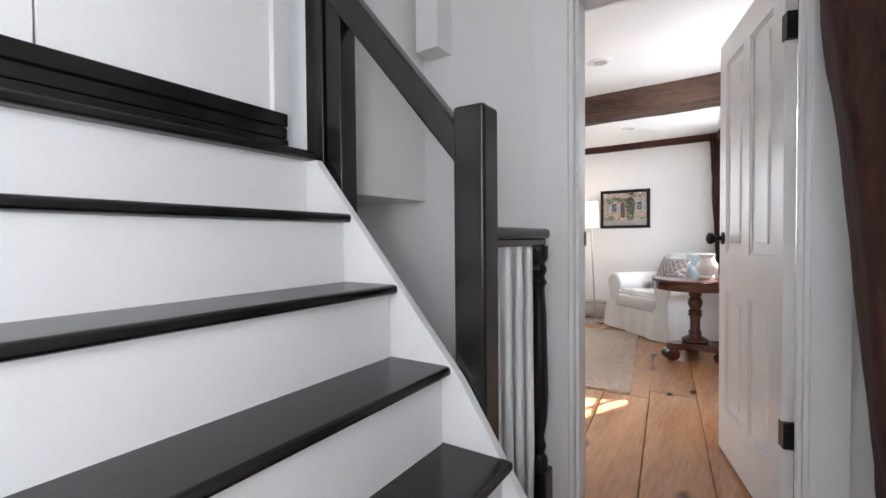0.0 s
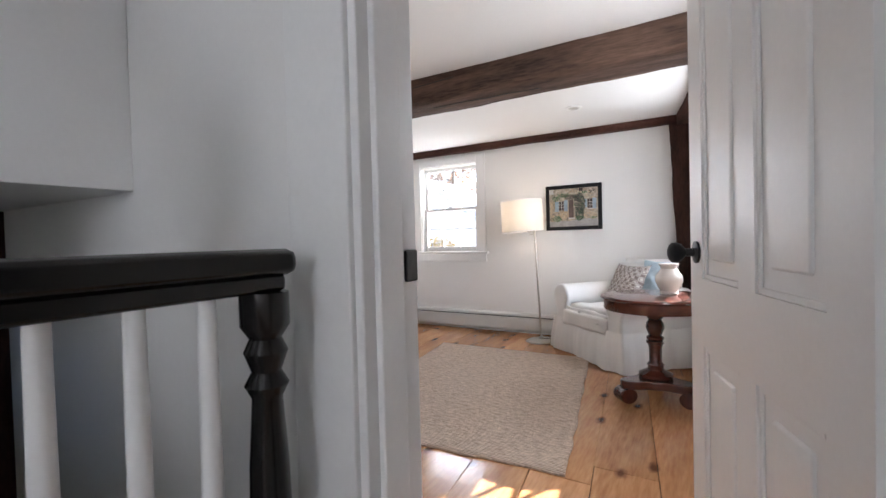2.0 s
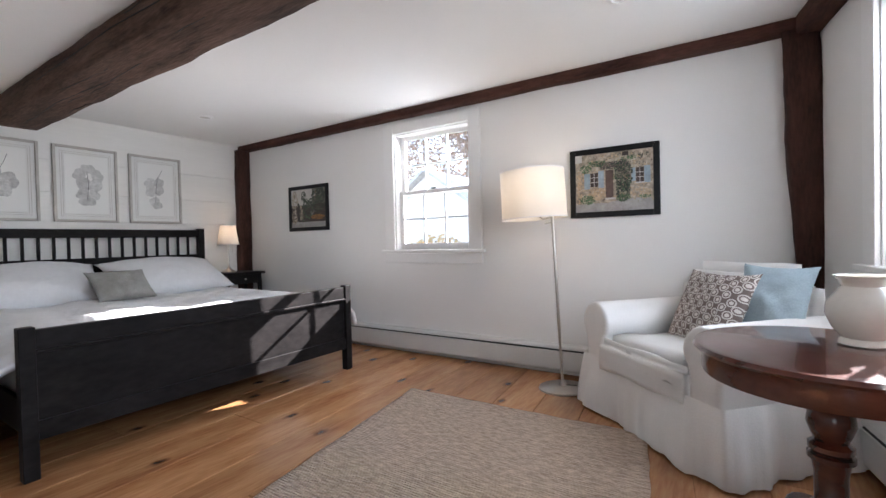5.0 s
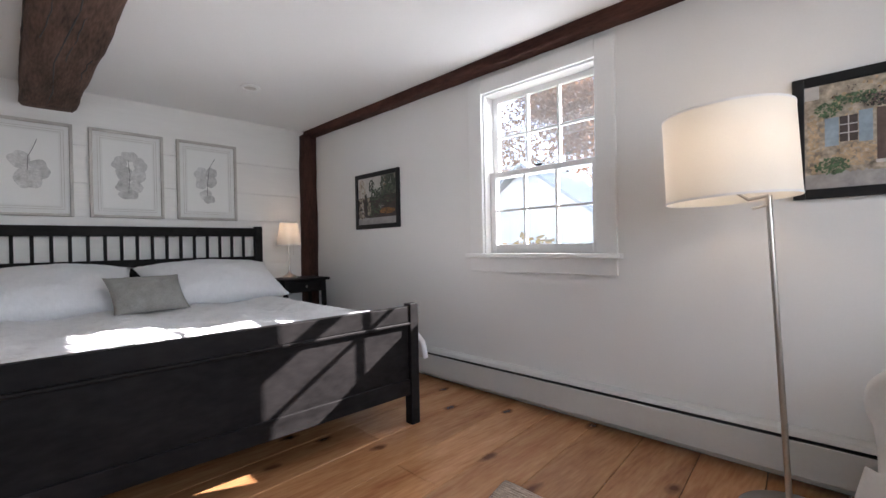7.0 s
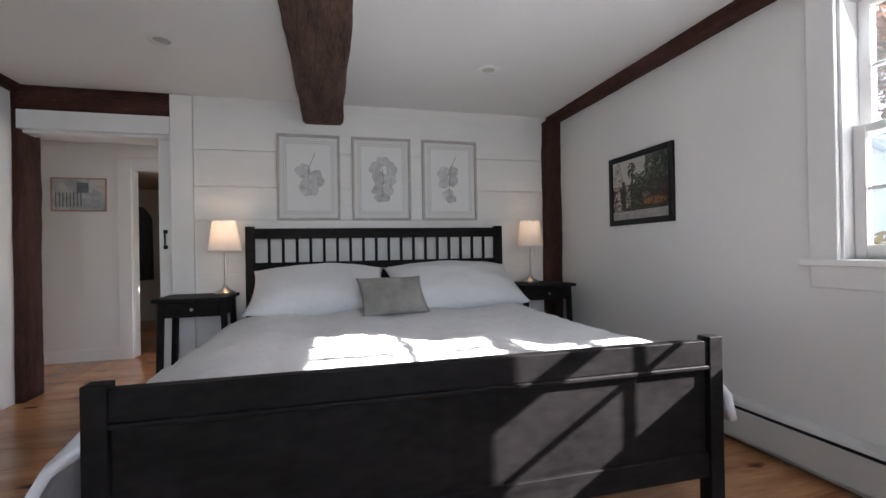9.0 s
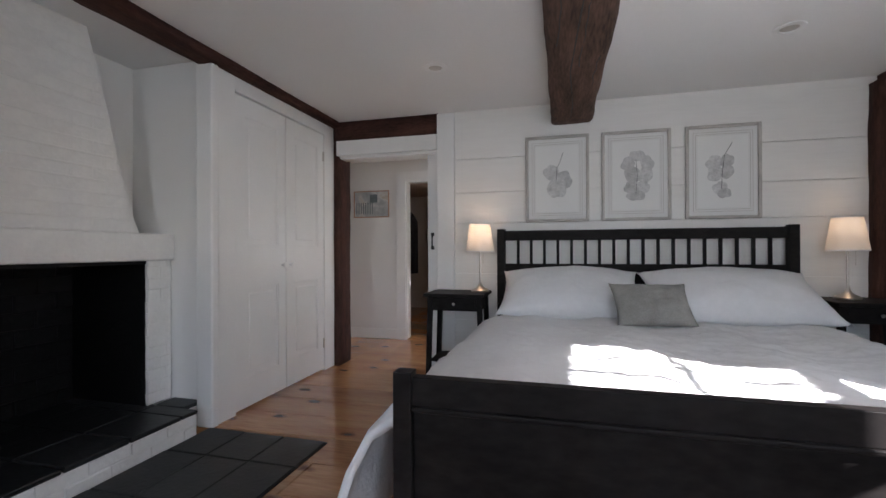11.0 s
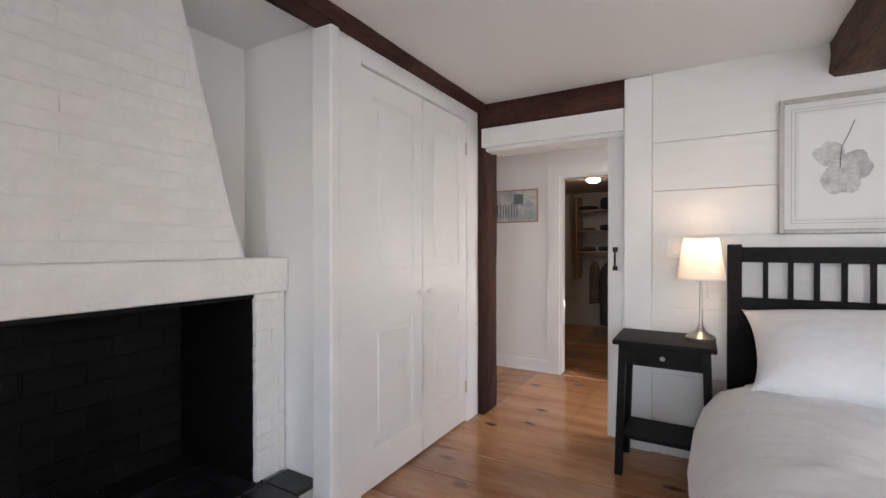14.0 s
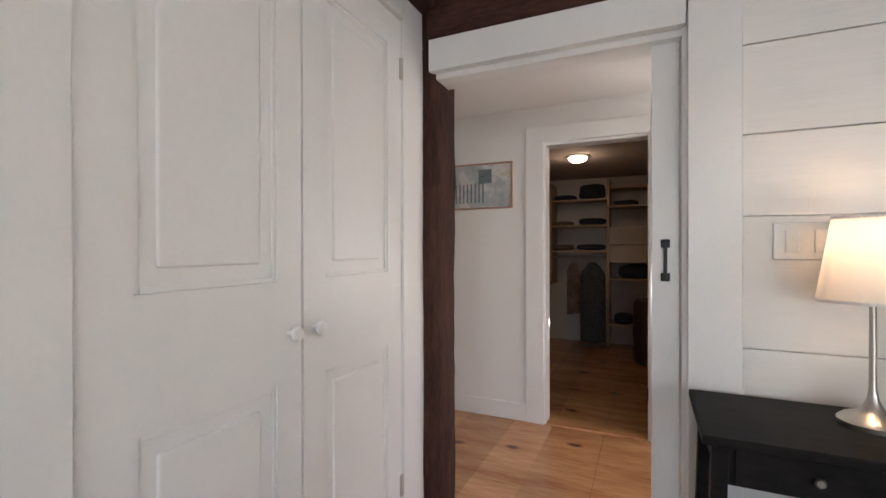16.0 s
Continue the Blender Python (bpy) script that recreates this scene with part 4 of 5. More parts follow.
def duvet():
    bm = bmesh.new()
    prof = [(3.535, 0.10), (3.52, 0.20), (3.535, 0.34), (3.575, 0.46), (3.64, 0.55), (3.74, 0.595)]
    prof += [(3.84 + 0.02 * i, 0.612 + 0.012 * math.sin(i * 0.233)) for i in range(91)]
    prof += [(5.74, 0.60), (5.82, 0.54), (5.855, 0.46), (5.865, 0.40), (5.87, 0.35)]
    x0, x1, nx = HX + 0.42, FX - 0.04, 130
    rows = []
    for i in range(nx + 1):
        u = i / nx
        row = []
        for j, (y, z) in enumerate(prof):
            x = x0 + (x1 - x0) * u
            hang = max(0, min(1, (0.5 - z) / 0.4))
            fold = noise.noise(Vector((x * 4.5, 0.0 if y < 4.7 else 9.0, 0.3))) * 0.05 * hang
            nz = noise.noise(Vector((x * 3, y * 3, 1))) * 0.016 + noise.noise(Vector((x * 8, y * 8, 4))) * 0.011 + abs(noise.noise(Vector((x * 16, y * 13, 8)))) * 0.010 - abs(noise.noise(Vector((x * 11 + y * 6, y * 19 - x * 5, 3)))) * 0.012 + noise.noise(Vector((x * 34, y * 30, 5))) * 0.004
            # the side flap swells out past the foot post
            swell = 0.05 * hang * max(0, u - 0.75) * 4
            yy = y + (fold - swell if y < 4.7 else -fold + swell)
            zz = z + nz + (0.03 * noise.noise(Vector((x * 2.5, 2, 2))) * hang)
            if u > 0.97 and z > 0.5:
                zz -= (u - 0.97) * 1.2
            row.append(bm.verts.new((x + (0.075 * hang * u if y < 4.7 else 0.0), yy, zz)))
        rows.append(row)
    for a, b in zip(rows, rows[1:]):
        for i in range(len(prof) - 1):
            bm.faces.new((a[i], b[i], b[i + 1], a[i + 1]))
    ob = finish(from_bm("duvet", bm), LINEN, smooth=True)
    md = ob.modifiers.new("thick", "SOLIDIFY")
    md.thickness, md.offset = 0.03, -1
    return tagged(ob, "rumpled white duvet spread over the bed", "duvet")


duvet()


def pillow(name, m, w, h, t, material, label, seed, group="", category="pillow"):
    """Local x wide, y high, z thick."""
    bm = bmesh.new()
    n = 28
    grid = {}
    for s in (1, -1):
        for i in range(n + 1):
            for j in range(n + 1):
                u, v = 2 * i / n - 1, 2 * j / n - 1
                edge = i in (0, n) or j in (0, n)
                if edge and s == -1:
                    grid[s, i, j] = grid[1, i, j]
                    continue
                prof = (max(0, 1 - abs(u) ** 2.6) * max(0, 1 - abs(v) ** 2.6)) ** 0.62
                pinch = 1 - 0.10 * (1 - abs(u) ** 2.5) * abs(v) ** 2
                pin2 = 1 - 0.08 * (1 - abs(v) ** 2.5) * abs(u) ** 2
                z = s * t / 2 * prof + noise.noise(Vector((u * 2 + seed, v * 2, s))) * 0.02 * prof + noise.noise(Vector((u * 6 + seed, v * 5, s))) * 0.008 * prof + abs(noise.noise(Vector((u * 9 + v * 4 + seed, v * 7 - u * 3, s)))) * 0.007
                grid[s, i, j] = bm.verts.new((u * w / 2 * pin2, v * h / 2 * pinch, z))
    for s in (1, -1):
        for i in range(n):
            for j in range(n):
                bm.faces.new([grid[s, a, b] for a, b in ((i, j), (i + 1, j), (i + 1, j + 1), (i, j + 1))])
    ob = finish(from_bm(name, bm), material, smooth=True)
    ob.matrix_world = m
    return tagged(ob, label, category, group)


def facing(x, y, z, yaw, lean):
    """A cushion that stands with its front towards yaw (degrees from +x) and leans back."""
    return pose(x, y, z, 0, 0, yaw + 90) @ pose(0, 0, 0, 90 - lean, 0, 0)


pillow("pillow", facing(-5.24, 4.25, 0.765, 0, 62), 1.0, 0.60, 0.27, LINEN, "plump white pillow against the headboard", 1.0, "bed pillows")
pillow("pillow", facing(-5.22, 5.29, 0.765, 2, 62), 1.08, 0.60, 0.28, LINEN, "plump white pillow against the headboard", 5.0, "bed pillows")
pillow("cushion", facing(-4.87, 4.74, 0.735, 8, 42), 0.47, 0.33, 0.13, GREYC, "small grey cushion in front of the pillows", 9.0, "", "cushion")


# ---- nightstands and table lamps ----
def nightstand(m):
    r = empty("nightstand", m, "black-stained bedside table with drawer and low shelf", "nightstand", "nightstands")
    boxes("top", [(-0.19, 0.21, -0.24, 0.24, 0.715, 0.74)], BLACK, r, 0.005)
    boxes("apron", [(-0.165, 0.16, -0.20, 0.20, 0.605, 0.715)], BLACK, r, 0.003)
    d = boxes("drawer", [(0.16, 0.168, -0.165, 0.165, 0.615, 0.705)], BLACK, r, 0.003)
    lathe("knob", [(0.006, 0), (0.006, 0.01), (0.012, 0.016), (0.009, 0.022)], STEEL, d, 12).matrix_local = pose(0.168, 0, 0.66, 0, 90, 0)
    for sx in (-1, 1):
        for sy in (-1, 1):
            bm = bmesh.new()
            vs = add_box(bm, -0.019, 0.019, -0.019, 0.019, 0, 0.715)
            for v in bm.verts:
                v.co.x += sx * 0.15
                v.co.y += sy * (0.195 + (0.022 if v.co.z < 0.1 else 0))
            finish(from_bm("leg", bm), BLACK, r, bevel=0.003)
    boxes("shelf", [(-0.15, 0.15, -0.195, 0.195, 0.20, 0.22)], BLACK, r, 0.003)
    return r


ns = nightstand(pose(-5.40, 3.395, 0))
copy_thing(ns, pose(-5.40, 6.11, 0))


def table_lamp(m):
    r = empty("table_lamp", m, "lit white shade on a slim brushed steel stand", "table lamp", "table lamps")
    lathe("base", [(0.072, 0), (0.073, 0.012), (0.06, 0.024), (0.035, 0.034), (0.022, 0.048), (0.012, 0.07), (0.0085, 0.10), (0.007, 0.34)], STEEL, r)
    sh = lathe("shade", [(0.115, 0.325), (0.082, 0.545)], SHADE2, r, 96, caps=False)
    for i, v in enumerate(sh.data.vertices):
        k = 1.012 if i % 2 else 0.994
        v.co.x, v.co.y = v.co.x * k, v.co.y * k
    lathe("rim", [(0.116, 0.322), (0.1165, 0.33)], LINEN, r, 40, caps=False)
    lathe("rim", [(0.0825, 0.54), (0.083, 0.548)], LINEN, r, 40, caps=False)
    tube("pull_chain", [(0.03, 0.03, 0.33), (0.03, 0.03, 0.24)], 0.0015, STEEL, r)
    lathe("chain_ball", [(0.001, -0.006), (0.005, 0), (0.001, 0.006)], STEEL, r, 10, (0.03, 0.03, 0.236))
    return r


tl = table_lamp(pose(-5.44, 3.565, 0.74))
copy_thing(tl, pose(-5.44, 6.045, 0.74))
for y in (3.565, 6.045):
    lp = new("table_lamp_bulb", bpy.data.lights.new("table_lamp_bulb", "POINT"))
    lp.data.energy, lp.data.color, lp.data.shadow_soft_size = 0.15 if y < 4 else 0.085, (1.0, 0.68, 0.42), 0.03
    lp.location = (-5.44, y, 1.22)

# ---- floor lamp ----
flp = empty("floor_lamp", pose(-1.51, 6.09, 0, 0, -2.6, 0), "brushed steel floor lamp with a lit white drum shade", "floor lamp")
lathe("base", [(0.165, 0), (0.165, 0.012), (0.15, 0.018), (0.03, 0.026), (0.022, 0.05), (0.012, 0.06)], STEEL, flp, 40)
tube("stem", [(0, 0, 0.05), (0, 0, 1.20)], 0.0105, STEEL, flp)
tube("arm", [(0, 0, 1.20), (-0.06, -0.02, 1.19), (-0.115, -0.04, 1.24), (-0.115, -0.04, 1.33)], 0.007, STEEL, flp)
tube("crank", [(0, 0, 1.165), (-0.05, -0.025, 1.155)], 0.006, STEEL, flp)
lathe("shade", [(0.224, 1.195), (0.221, 1.53)], SHADE, flp, 64, (-0.115, -0.04, 0), caps=False)
for z, r_ in ((1.193, 0.2255), (1.524, 0.2225)):
    lathe("rim", [(r_, z), (r_, z + 0.008)], LINEN, flp, 64, (-0.115, -0.04, 0), caps=False)
tube("flex", [(0.02, 0.0, 0.03), (0.10, 0.03, 0.022), (0.16, 0.02, 0.012), (0.24, 0.07, 0.006), (0.34, 0.16, 0.006), (0.36, 0.26, 0.006)], 0.003, DARKV, flp)
fl_b = new("floor_lamp_bulb", bpy.data.lights.new("floor_lamp_bulb", "POINT"))
fl_b.data.energy, fl_b.data.color, fl_b.data.shadow_soft_size = 0.30, (1.0, 0.75, 0.5), 0.05
fl_b.location = (-1.685, 6.05, 1.375)


# ---- pictures ----
def framed(name, m, w, h, bar, depth, fmat, inner, label, mount=0.0, category="picture", group=""):
    """Local x wide, z high, y = 0 at the wall and -depth at the front."""
    r = empty(name, m, label, category, group)
    boxes("frame", [(-w / 2, -w / 2 + bar, -depth, 0, -h / 2, h / 2), (w / 2 - bar, w / 2, -depth, 0, -h / 2, h / 2), (-w / 2 + bar, w / 2 - bar, -depth, 0, -h / 2, -h / 2 + bar), (-w / 2 + bar, w / 2 - bar, -depth, 0, h / 2 - bar, h / 2)], fmat, r, 0.004)
    if mount:
        boxes("mount", [(-w / 2 + bar, w / 2 - bar, -depth * 0.45, -0.002, -h / 2 + bar, h / 2 - bar)], MATB, r, 0)
        boxes("print", [(-w / 2 + bar + mount, w / 2 - bar - mount, -depth * 0.55, -depth * 0.45 - 0.0005, -h / 2 + bar + mount, h / 2 - bar - mount)], inner, r, 0)
    else:
        boxes("print", [(-w / 2 + bar, w / 2 - bar, -depth * 0.5, -0.002, -h / 2 + bar, h / 2 - bar)], inner, r, 0)
    return r


def flat_leaf(parent, cx, cz, w, h, turn, m, y):
    bm = bmesh.new()
    c = bm.verts.new((0, y, -h * 0.1))
    ring = []
    for i in range(20):
        a = 2 * math.pi * i / 20
        rr = 1 - 0.28 * max(0, math.cos(a)) ** 8 + 0.05 * math.sin(5 * a)
        px, pz = math.sin(a) * w / 2 * rr, math.cos(a) * h / 2 * rr
        q = radians(turn)
        ring.append(bm.verts.new((cx + px * math.cos(q) - pz * math.sin(q), y, cz + px * math.sin(q) + pz * math.cos(q))))
    c.co = (cx, y, cz)
    for i in range(20):
        bm.faces.new((c, ring[i], ring[(i + 1) % 20]))
    return finish(from_bm("drawn_leaf", bm), m, parent)


for k, y in enumerate((4.17, 4.765, 5.365)):
    f = framed("botanical_print", pose(W + 0.002, y, 1.655, 0, 0, 90), 0.50, 0.70, 0.022, 0.035, SILVERF, PAPER, "pale botanical leaf print in a thin silver frame", 0.06, group="botanical prints")
    yy = -0.0215
    leaves = ([(-0.047, 0.055, .105, .12, 35), (0.063, -0.008, .125, .11, -70), (0.0, -0.08, .135, .16, 180)],
              [(0.01, 0.155, .10, .08, 0), (-0.06, 0.095, .10, .09, 60), (0.085, 0.095, .10, .09, -60), (-0.025, 0.01, .10, .12, 20), (0.07, 0.0, .09, .12, -20), (-0.04, -0.09, .09, .09, 60), (0.055, -0.09, .09, .09, -60), (0, -0.16, .12, .08, 180)],
              [(-0.06, 0.07, .10, .10, 50), (0.03, 0.08, .08, .10, -30), (-0.055, -0.01, .11, .10, 80), (0.03, 0.0, .075, .10, -20), (-0.02, -0.12, .09, .09, 30), (0.01, -0.165, .08, .07, 190)])[k]
    for i, l in enumerate(leaves):
        flat_leaf(f, l[0], l[1], l[2] * 1.15, l[3] * 1.15, l[4], INK2 if i % 2 else INK, yy - 0.0006 * i)
    st = ([(0.05, yy, 0.21), (0.03, yy, 0.15), (0.0, yy, 0.08), (-0.005, yy, -0.02)], [(0.0, yy, 0.12), (0.012, yy, 0.0), (0.0, yy, -0.14)], [(0.06, yy, 0.21), (0.01, yy, 0.12), (-0.005, yy, -0.02), (-0.01, yy, -0.13)])[k]
    tube("drawn_stem", [(x, y_ - 0.006, z_) for x, y_, z_ in st], 0.0018, INKD, f)
    for e in (0.052, 0.068):
        ex, ez = 0.25 - e, 0.35 - e
        boxes("mount_line", [(-ex, -ex + 0.0025, -0.0205, -0.0195, -ez, ez), (ex - 0.0025, ex, -0.0205, -0.0195, -ez, ez), (-ex, ex, -0.0205, -0.0195, -ez, -ez + 0.0025), (-ex, ex, -0.0205, -0.0195, ez - 0.0025, ez)], SILVERF, f, 0)
village = painting_mat("village_painting", [(0.25, (0.05, 0.06, 0.05)), (0.42, (0.12, 0.16, 0.08)), (0.5, (0.34, 0.27, 0.21)), (0.6, (0.46, 0.39, 0.31)), (0.75, (0.40, 0.44, 0.48))], 9, 1.0)
garden = painting_mat("garden_painting", [(0.25, (0.02, 0.022, 0.018)), (0.45, (0.06, 0.07, 0.04)), (0.55, (0.20, 0.18, 0.15)), (0.62, (0.26, 0.15, 0.06)), (0.75, (0.42, 0.42, 0.42))], 12, 2.0)
pb = framed("painting", pose(-1.222, N - 0.001, 1.445), 0.61, 0.50, 0.04, 0.022, IRON, village, "painting of a stone house in a black frame", group="framed paintings")
STONE_P = mat("painted_stone", (0.48, 0.40, 0.31), 0.6, 0.38, 38, 0.0, 60)
SHUT_P = mat("painted_shutter", (0.32, 0.40, 0.47), 0.6, 0.15, 20, 0.0, 60)
DARK_P = mat("painted_dark", (0.07, 0.05, 0.045), 0.6, 0.3, 20, 0.0, 60)
LEAF_P = mat("painted_vine", (0.055, 0.065, 0.05), 0.6, 0.4, 40, 0.0, 60, dark=(0.015, 0.02, 0.015))
ROAD_P = mat("painted_road", (0.38, 0.36, 0.35), 0.6, 0.15, 20, 0.0, 60)


def dabs(name, parent, m, spots, size, y, seed, wide=0.53, high=0.42):
    """Small brush dabs round spots (u, v, ru, rv, count), u across and v down the picture."""
    rnd_ = random.Random(seed)
    bm = bmesh.new()
    for u, v, ru, rv, count in spots:
        for k in range(count):
            q = rnd_.uniform(0, 6.28)
            d_ = math.sqrt(rnd_.random())
            uu, vv = u + math.cos(q) * d_ * ru, v + math.sin(q) * d_ * rv
            if not (0.02 < uu < 0.98 and 0.02 < vv < 0.98):
                continue
            x, z = (uu - 0.5) * wide, (0.5 - vv) * high
            s_ = size * rnd_.uniform(0.5, 1.3)
            t_ = rnd_.uniform(0, 3.14)
            vs_ = [bm.verts.new((x + math.cos(t_ + e * 1.257) * s_ * (0.6 + 0.4 * (e % 2)), y - rnd_.random() * 0.0012, z + math.sin(t_ + e * 1.257) * s_ * (0.6 + 0.4 * (e % 2)))) for e in range(5)]
            bm.faces.new(vs_)
    return tagged(finish(from_bm(name, bm), m, parent), kind="stuff")


def patch(name, parent, m, rects, y, wide=0.53, high=0.42):
    """Flat painted areas (u0, u1, v0, v1)."""
    for a, b, c, d in rects:
        boxes(name, [((a - 0.5) * wide, (b - 0.5) * wide, y, y + 0.0006, (0.5 - d) * high, (0.5 - c) * high)], m, parent, 0)


GREEN_P = mat("painted_leaf_green", (0.12, 0.19, 0.10), 0.6, 0.35, 40, 0.0, 60)
PALE_P = mat("painted_pale", (0.58, 0.55, 0.52), 0.6, 0.12, 25, 0.0, 60)
FLOWER_P = mat("painted_flower", (0.40, 0.18, 0.05), 0.6, 0.3, 30, 0, 60)
OCHRE_P = mat("painted_ochre", (0.52, 0.38, 0.24), 0.6, 0.2, 30, 0, 60)
patch("painted_facade", pb, STONE_P, [(0, 1, 0, 0.86)], -0.0120)
patch("painted_road", pb, ROAD_P, [(0, 1, 0.86, 1.0)], -0.0120)
dabs("painted_road", pb, ROAD_P, [(0.75, 0.86, 0.25, 0.05, 120), (0.4, 0.88, 0.3, 0.03, 90)], 0.012, -0.0124, 1)
dabs("painted_stones", pb, OCHRE_P, [(0.5, 0.4, 0.5, 0.4, 260), (0.3, 0.7, 0.12, 0.1, 90), (0.85, 0.72, 0.12, 0.08, 70), (0.05, 0.6, 0.05, 0.25, 80)], 0.0085, -0.0124, 2)
dabs("painted_stones", pb, DARK_P, [(0.55, 0.15, 0.45, 0.13, 60), (0.7, 0.25, 0.3, 0.15, 50)], 0.004, -0.0130, 3)
patch("painted_sky", pb, PALE_P, [(0, 0.09, 0, 0.13)], -0.0132)
patch("painted_shutter", pb, SHUT_P, [(0.12, 0.20, 0.33, 0.6), (0.31, 0.385, 0.30, 0.59), (0.735, 0.785, 0.3, 0.52), (0.89, 0.965, 0.28, 0.56)], -0.0140)
patch("painted_opening", pb, DARK_P, [(0.205, 0.305, 0.33, 0.57), (0.79, 0.885, 0.30, 0.54), (0.62, 0.70, 0.01, 0.08)], -0.0138)
patch("painted_bar", pb, PALE_P, [(0.251, 0.259, 0.33, 0.57), (0.205, 0.305, 0.405, 0.415), (0.205, 0.305, 0.485, 0.495), (0.834, 0.841, 0.30, 0.54), (0.79, 0.885, 0.375, 0.385), (0.79, 0.885, 0.455, 0.465), (0.78, 0.895, 0.54, 0.56), (0.40, 0.53, 0.77, 0.80)], -0.0146)
patch("painted_door", pb, mat("painted_brown", (0.13, 0.085, 0.07), 0.6, 0.2, 20, 0, 60), [(0.405, 0.505, 0.30, 0.77)], -0.0140)
dabs("painted_vine", pb, LEAF_P, [(0.64, 0.4, 0.11, 0.28, 420), (0.63, 0.65, 0.09, 0.2, 240), (0.5, 0.22, 0.2, 0.07, 200), (0.88, 0.08, 0.06, 0.04, 20)], 0.0062, -0.0150, 4)
dabs("painted_vine", pb, GREEN_P, [(0.14, 0.25, 0.08, 0.07, 110), (0.3, 0.17, 0.14, 0.05, 140), (0.16, 0.79, 0.1, 0.08, 170), (0.63, 0.78, 0.09, 0.06, 90), (0.74, 0.12, 0.06, 0.04, 40), (0.62, 0.4, 0.12, 0.3, 130), (0.9, 0.78, 0.1, 0.025, 50)], 0.0058, -0.0164, 5)
dabs("painted_blossom", pb, mat("painted_mauve", (0.24, 0.15, 0.15), 0.6, 0.2, 20, 0, 60), [(0.65, 0.35, 0.09, 0.22, 90), (0.45, 0.22, 0.12, 0.06, 50)], 0.0045, -0.0178, 6)
pa = framed("painting", pose(-4.465, N - 0.001, 1.45), 0.645, 0.505, 0.04, 0.022, IRON, garden, "painting of a garden doorway in a black frame", group="framed paintings")
GW, GH = 0.565, 0.425
patch("painted_sky", pa, PALE_P, [(0.0, 0.62, 0, 0.42)], -0.0120, GW, GH)
patch("painted_ground", pa, DARK_P, [(0.0, 1.0, 0.42, 0.86)], -0.0120, GW, GH)
patch("painted_path", pa, ROAD_P, [(0.0, 1.0, 0.86, 1.0)], -0.0122, GW, GH)
dabs("painted_wall", pa, STONE_P, [(0.1, 0.3, 0.1, 0.28, 120), (0.1, 0.7, 0.08, 0.2, 90), (0.3, 0.62, 0.05, 0.2, 70)], 0.012, -0.0126, 11, GW, GH)
dabs("painted_foliage", pa, LEAF_P, [(0.8, 0.3, 0.22, 0.32, 420), (0.5, 0.5, 0.16, 0.25, 260), (0.38, 0.2, 0.07, 0.14, 70), (0.22, 0.6, 0.05, 0.26, 110)], 0.011, -0.0134, 12, GW, GH)
dabs("painted_foliage", pa, GREEN_P, [(0.5, 0.5, 0.16, 0.28, 130), (0.42, 0.75, 0.15, 0.1, 70), (0.8, 0.4, 0.15, 0.2, 50)], 0.0065, -0.0150, 13, GW, GH)
dabs("painted_trunk", pa, DARK_P, [(0.22, 0.6, 0.035, 0.26, 120), (0.52, 0.6, 0.07, 0.12, 60), (0.85, 0.5, 0.14, 0.12, 90)], 0.0085, -0.0164, 14, GW, GH)
dabs("painted_flowers", pa, FLOWER_P, [(0.78, 0.74, 0.2, 0.06, 170)], 0.0065, -0.0178, 15, GW, GH)
dabs("painted_light", pa, PALE_P, [(0.2, 0.88, 0.12, 0.03, 40), (0.7, 0.12, 0.22, 0.1, 40), (0.14, 0.65, 0.03, 0.16, 40), (0.65, 0.62, 0.06, 0.04, 14)], 0.0055, -0.0192, 16, GW, GH)
seap = painting_mat("porch_painting", [(0.3, (0.25, 0.27, 0.28)), (0.48, (0.45, 0.47, 0.48)), (0.55, (0.62, 0.62, 0.6)), (0.7, (0.45, 0.36, 0.22))], 5, 4.0)
pp = framed("painting", pose(PX + 0.001, 1.94, 1.65, 0, 0, 90), 0.47, 0.33, 0.012, 0.02, mat("copper_frame", (0.45, 0.26, 0.18), 0.4, 0.1, 9, 0.1, 50), seap, "porch and railing print in a thin frame", group="framed paintings")
boxes("painted_rail", [(-0.2 + 0.03 * i, -0.19 + 0.03 * i, -0.0115, -0.0102, -0.12, 0.02) for i in range(8)] + [(-0.02, 0.08, -0.0115, -0.0102, 0.02, 0.12)], mat("painted_teal", (0.16, 0.20, 0.21), 0.6, 0.2, 20, 0, 60), pp, 0)

# ---- wall clock of coloured sectors ----
ck = empty("wall_clock", east_m(1.87, 0.001, 1.715), "round wall clock with a rainbow dial", "clock")
ckr = 0.148
rim = lathe("rim", [(ckr, 0), (ckr, 0.03), (ckr - 0.008, 0.033), (ckr - 0.012, 0.026)], CERAM, ck, 48)
rim.matrix_local = pose(0, 0, 0, 90, 0, 0)

for i in range(24):
    bm = bmesh.new()
    a0, a1 = 2 * math.pi * i / 24, 2 * math.pi * (i + 1) / 24
    bm.faces.new([bm.verts.new((0, -0.028, 0)), bm.verts.new((math.sin(a0) * (ckr - .012), -0.028, math.cos(a0) * (ckr - .012))), bm.verts.new((math.sin(a1) * (ckr - .012), -0.028, math.cos(a1) * (ckr - .012)))])
    c = colorsys.hsv_to_rgb(((i + 13) / 24) % 1.0, 0.55, 0.45)
    finish(from_bm("sector", bm), mat("dial_colour", c, 0.35, 0.03, 5, 0, 40), ck)
boxes("pointer", [(-0.003, 0.003, -0.034, -0.030, 0, 0.10), (-0.07, 0, -0.034, -0.030, -0.004, 0.004)], CERAM, ck, 0.001)


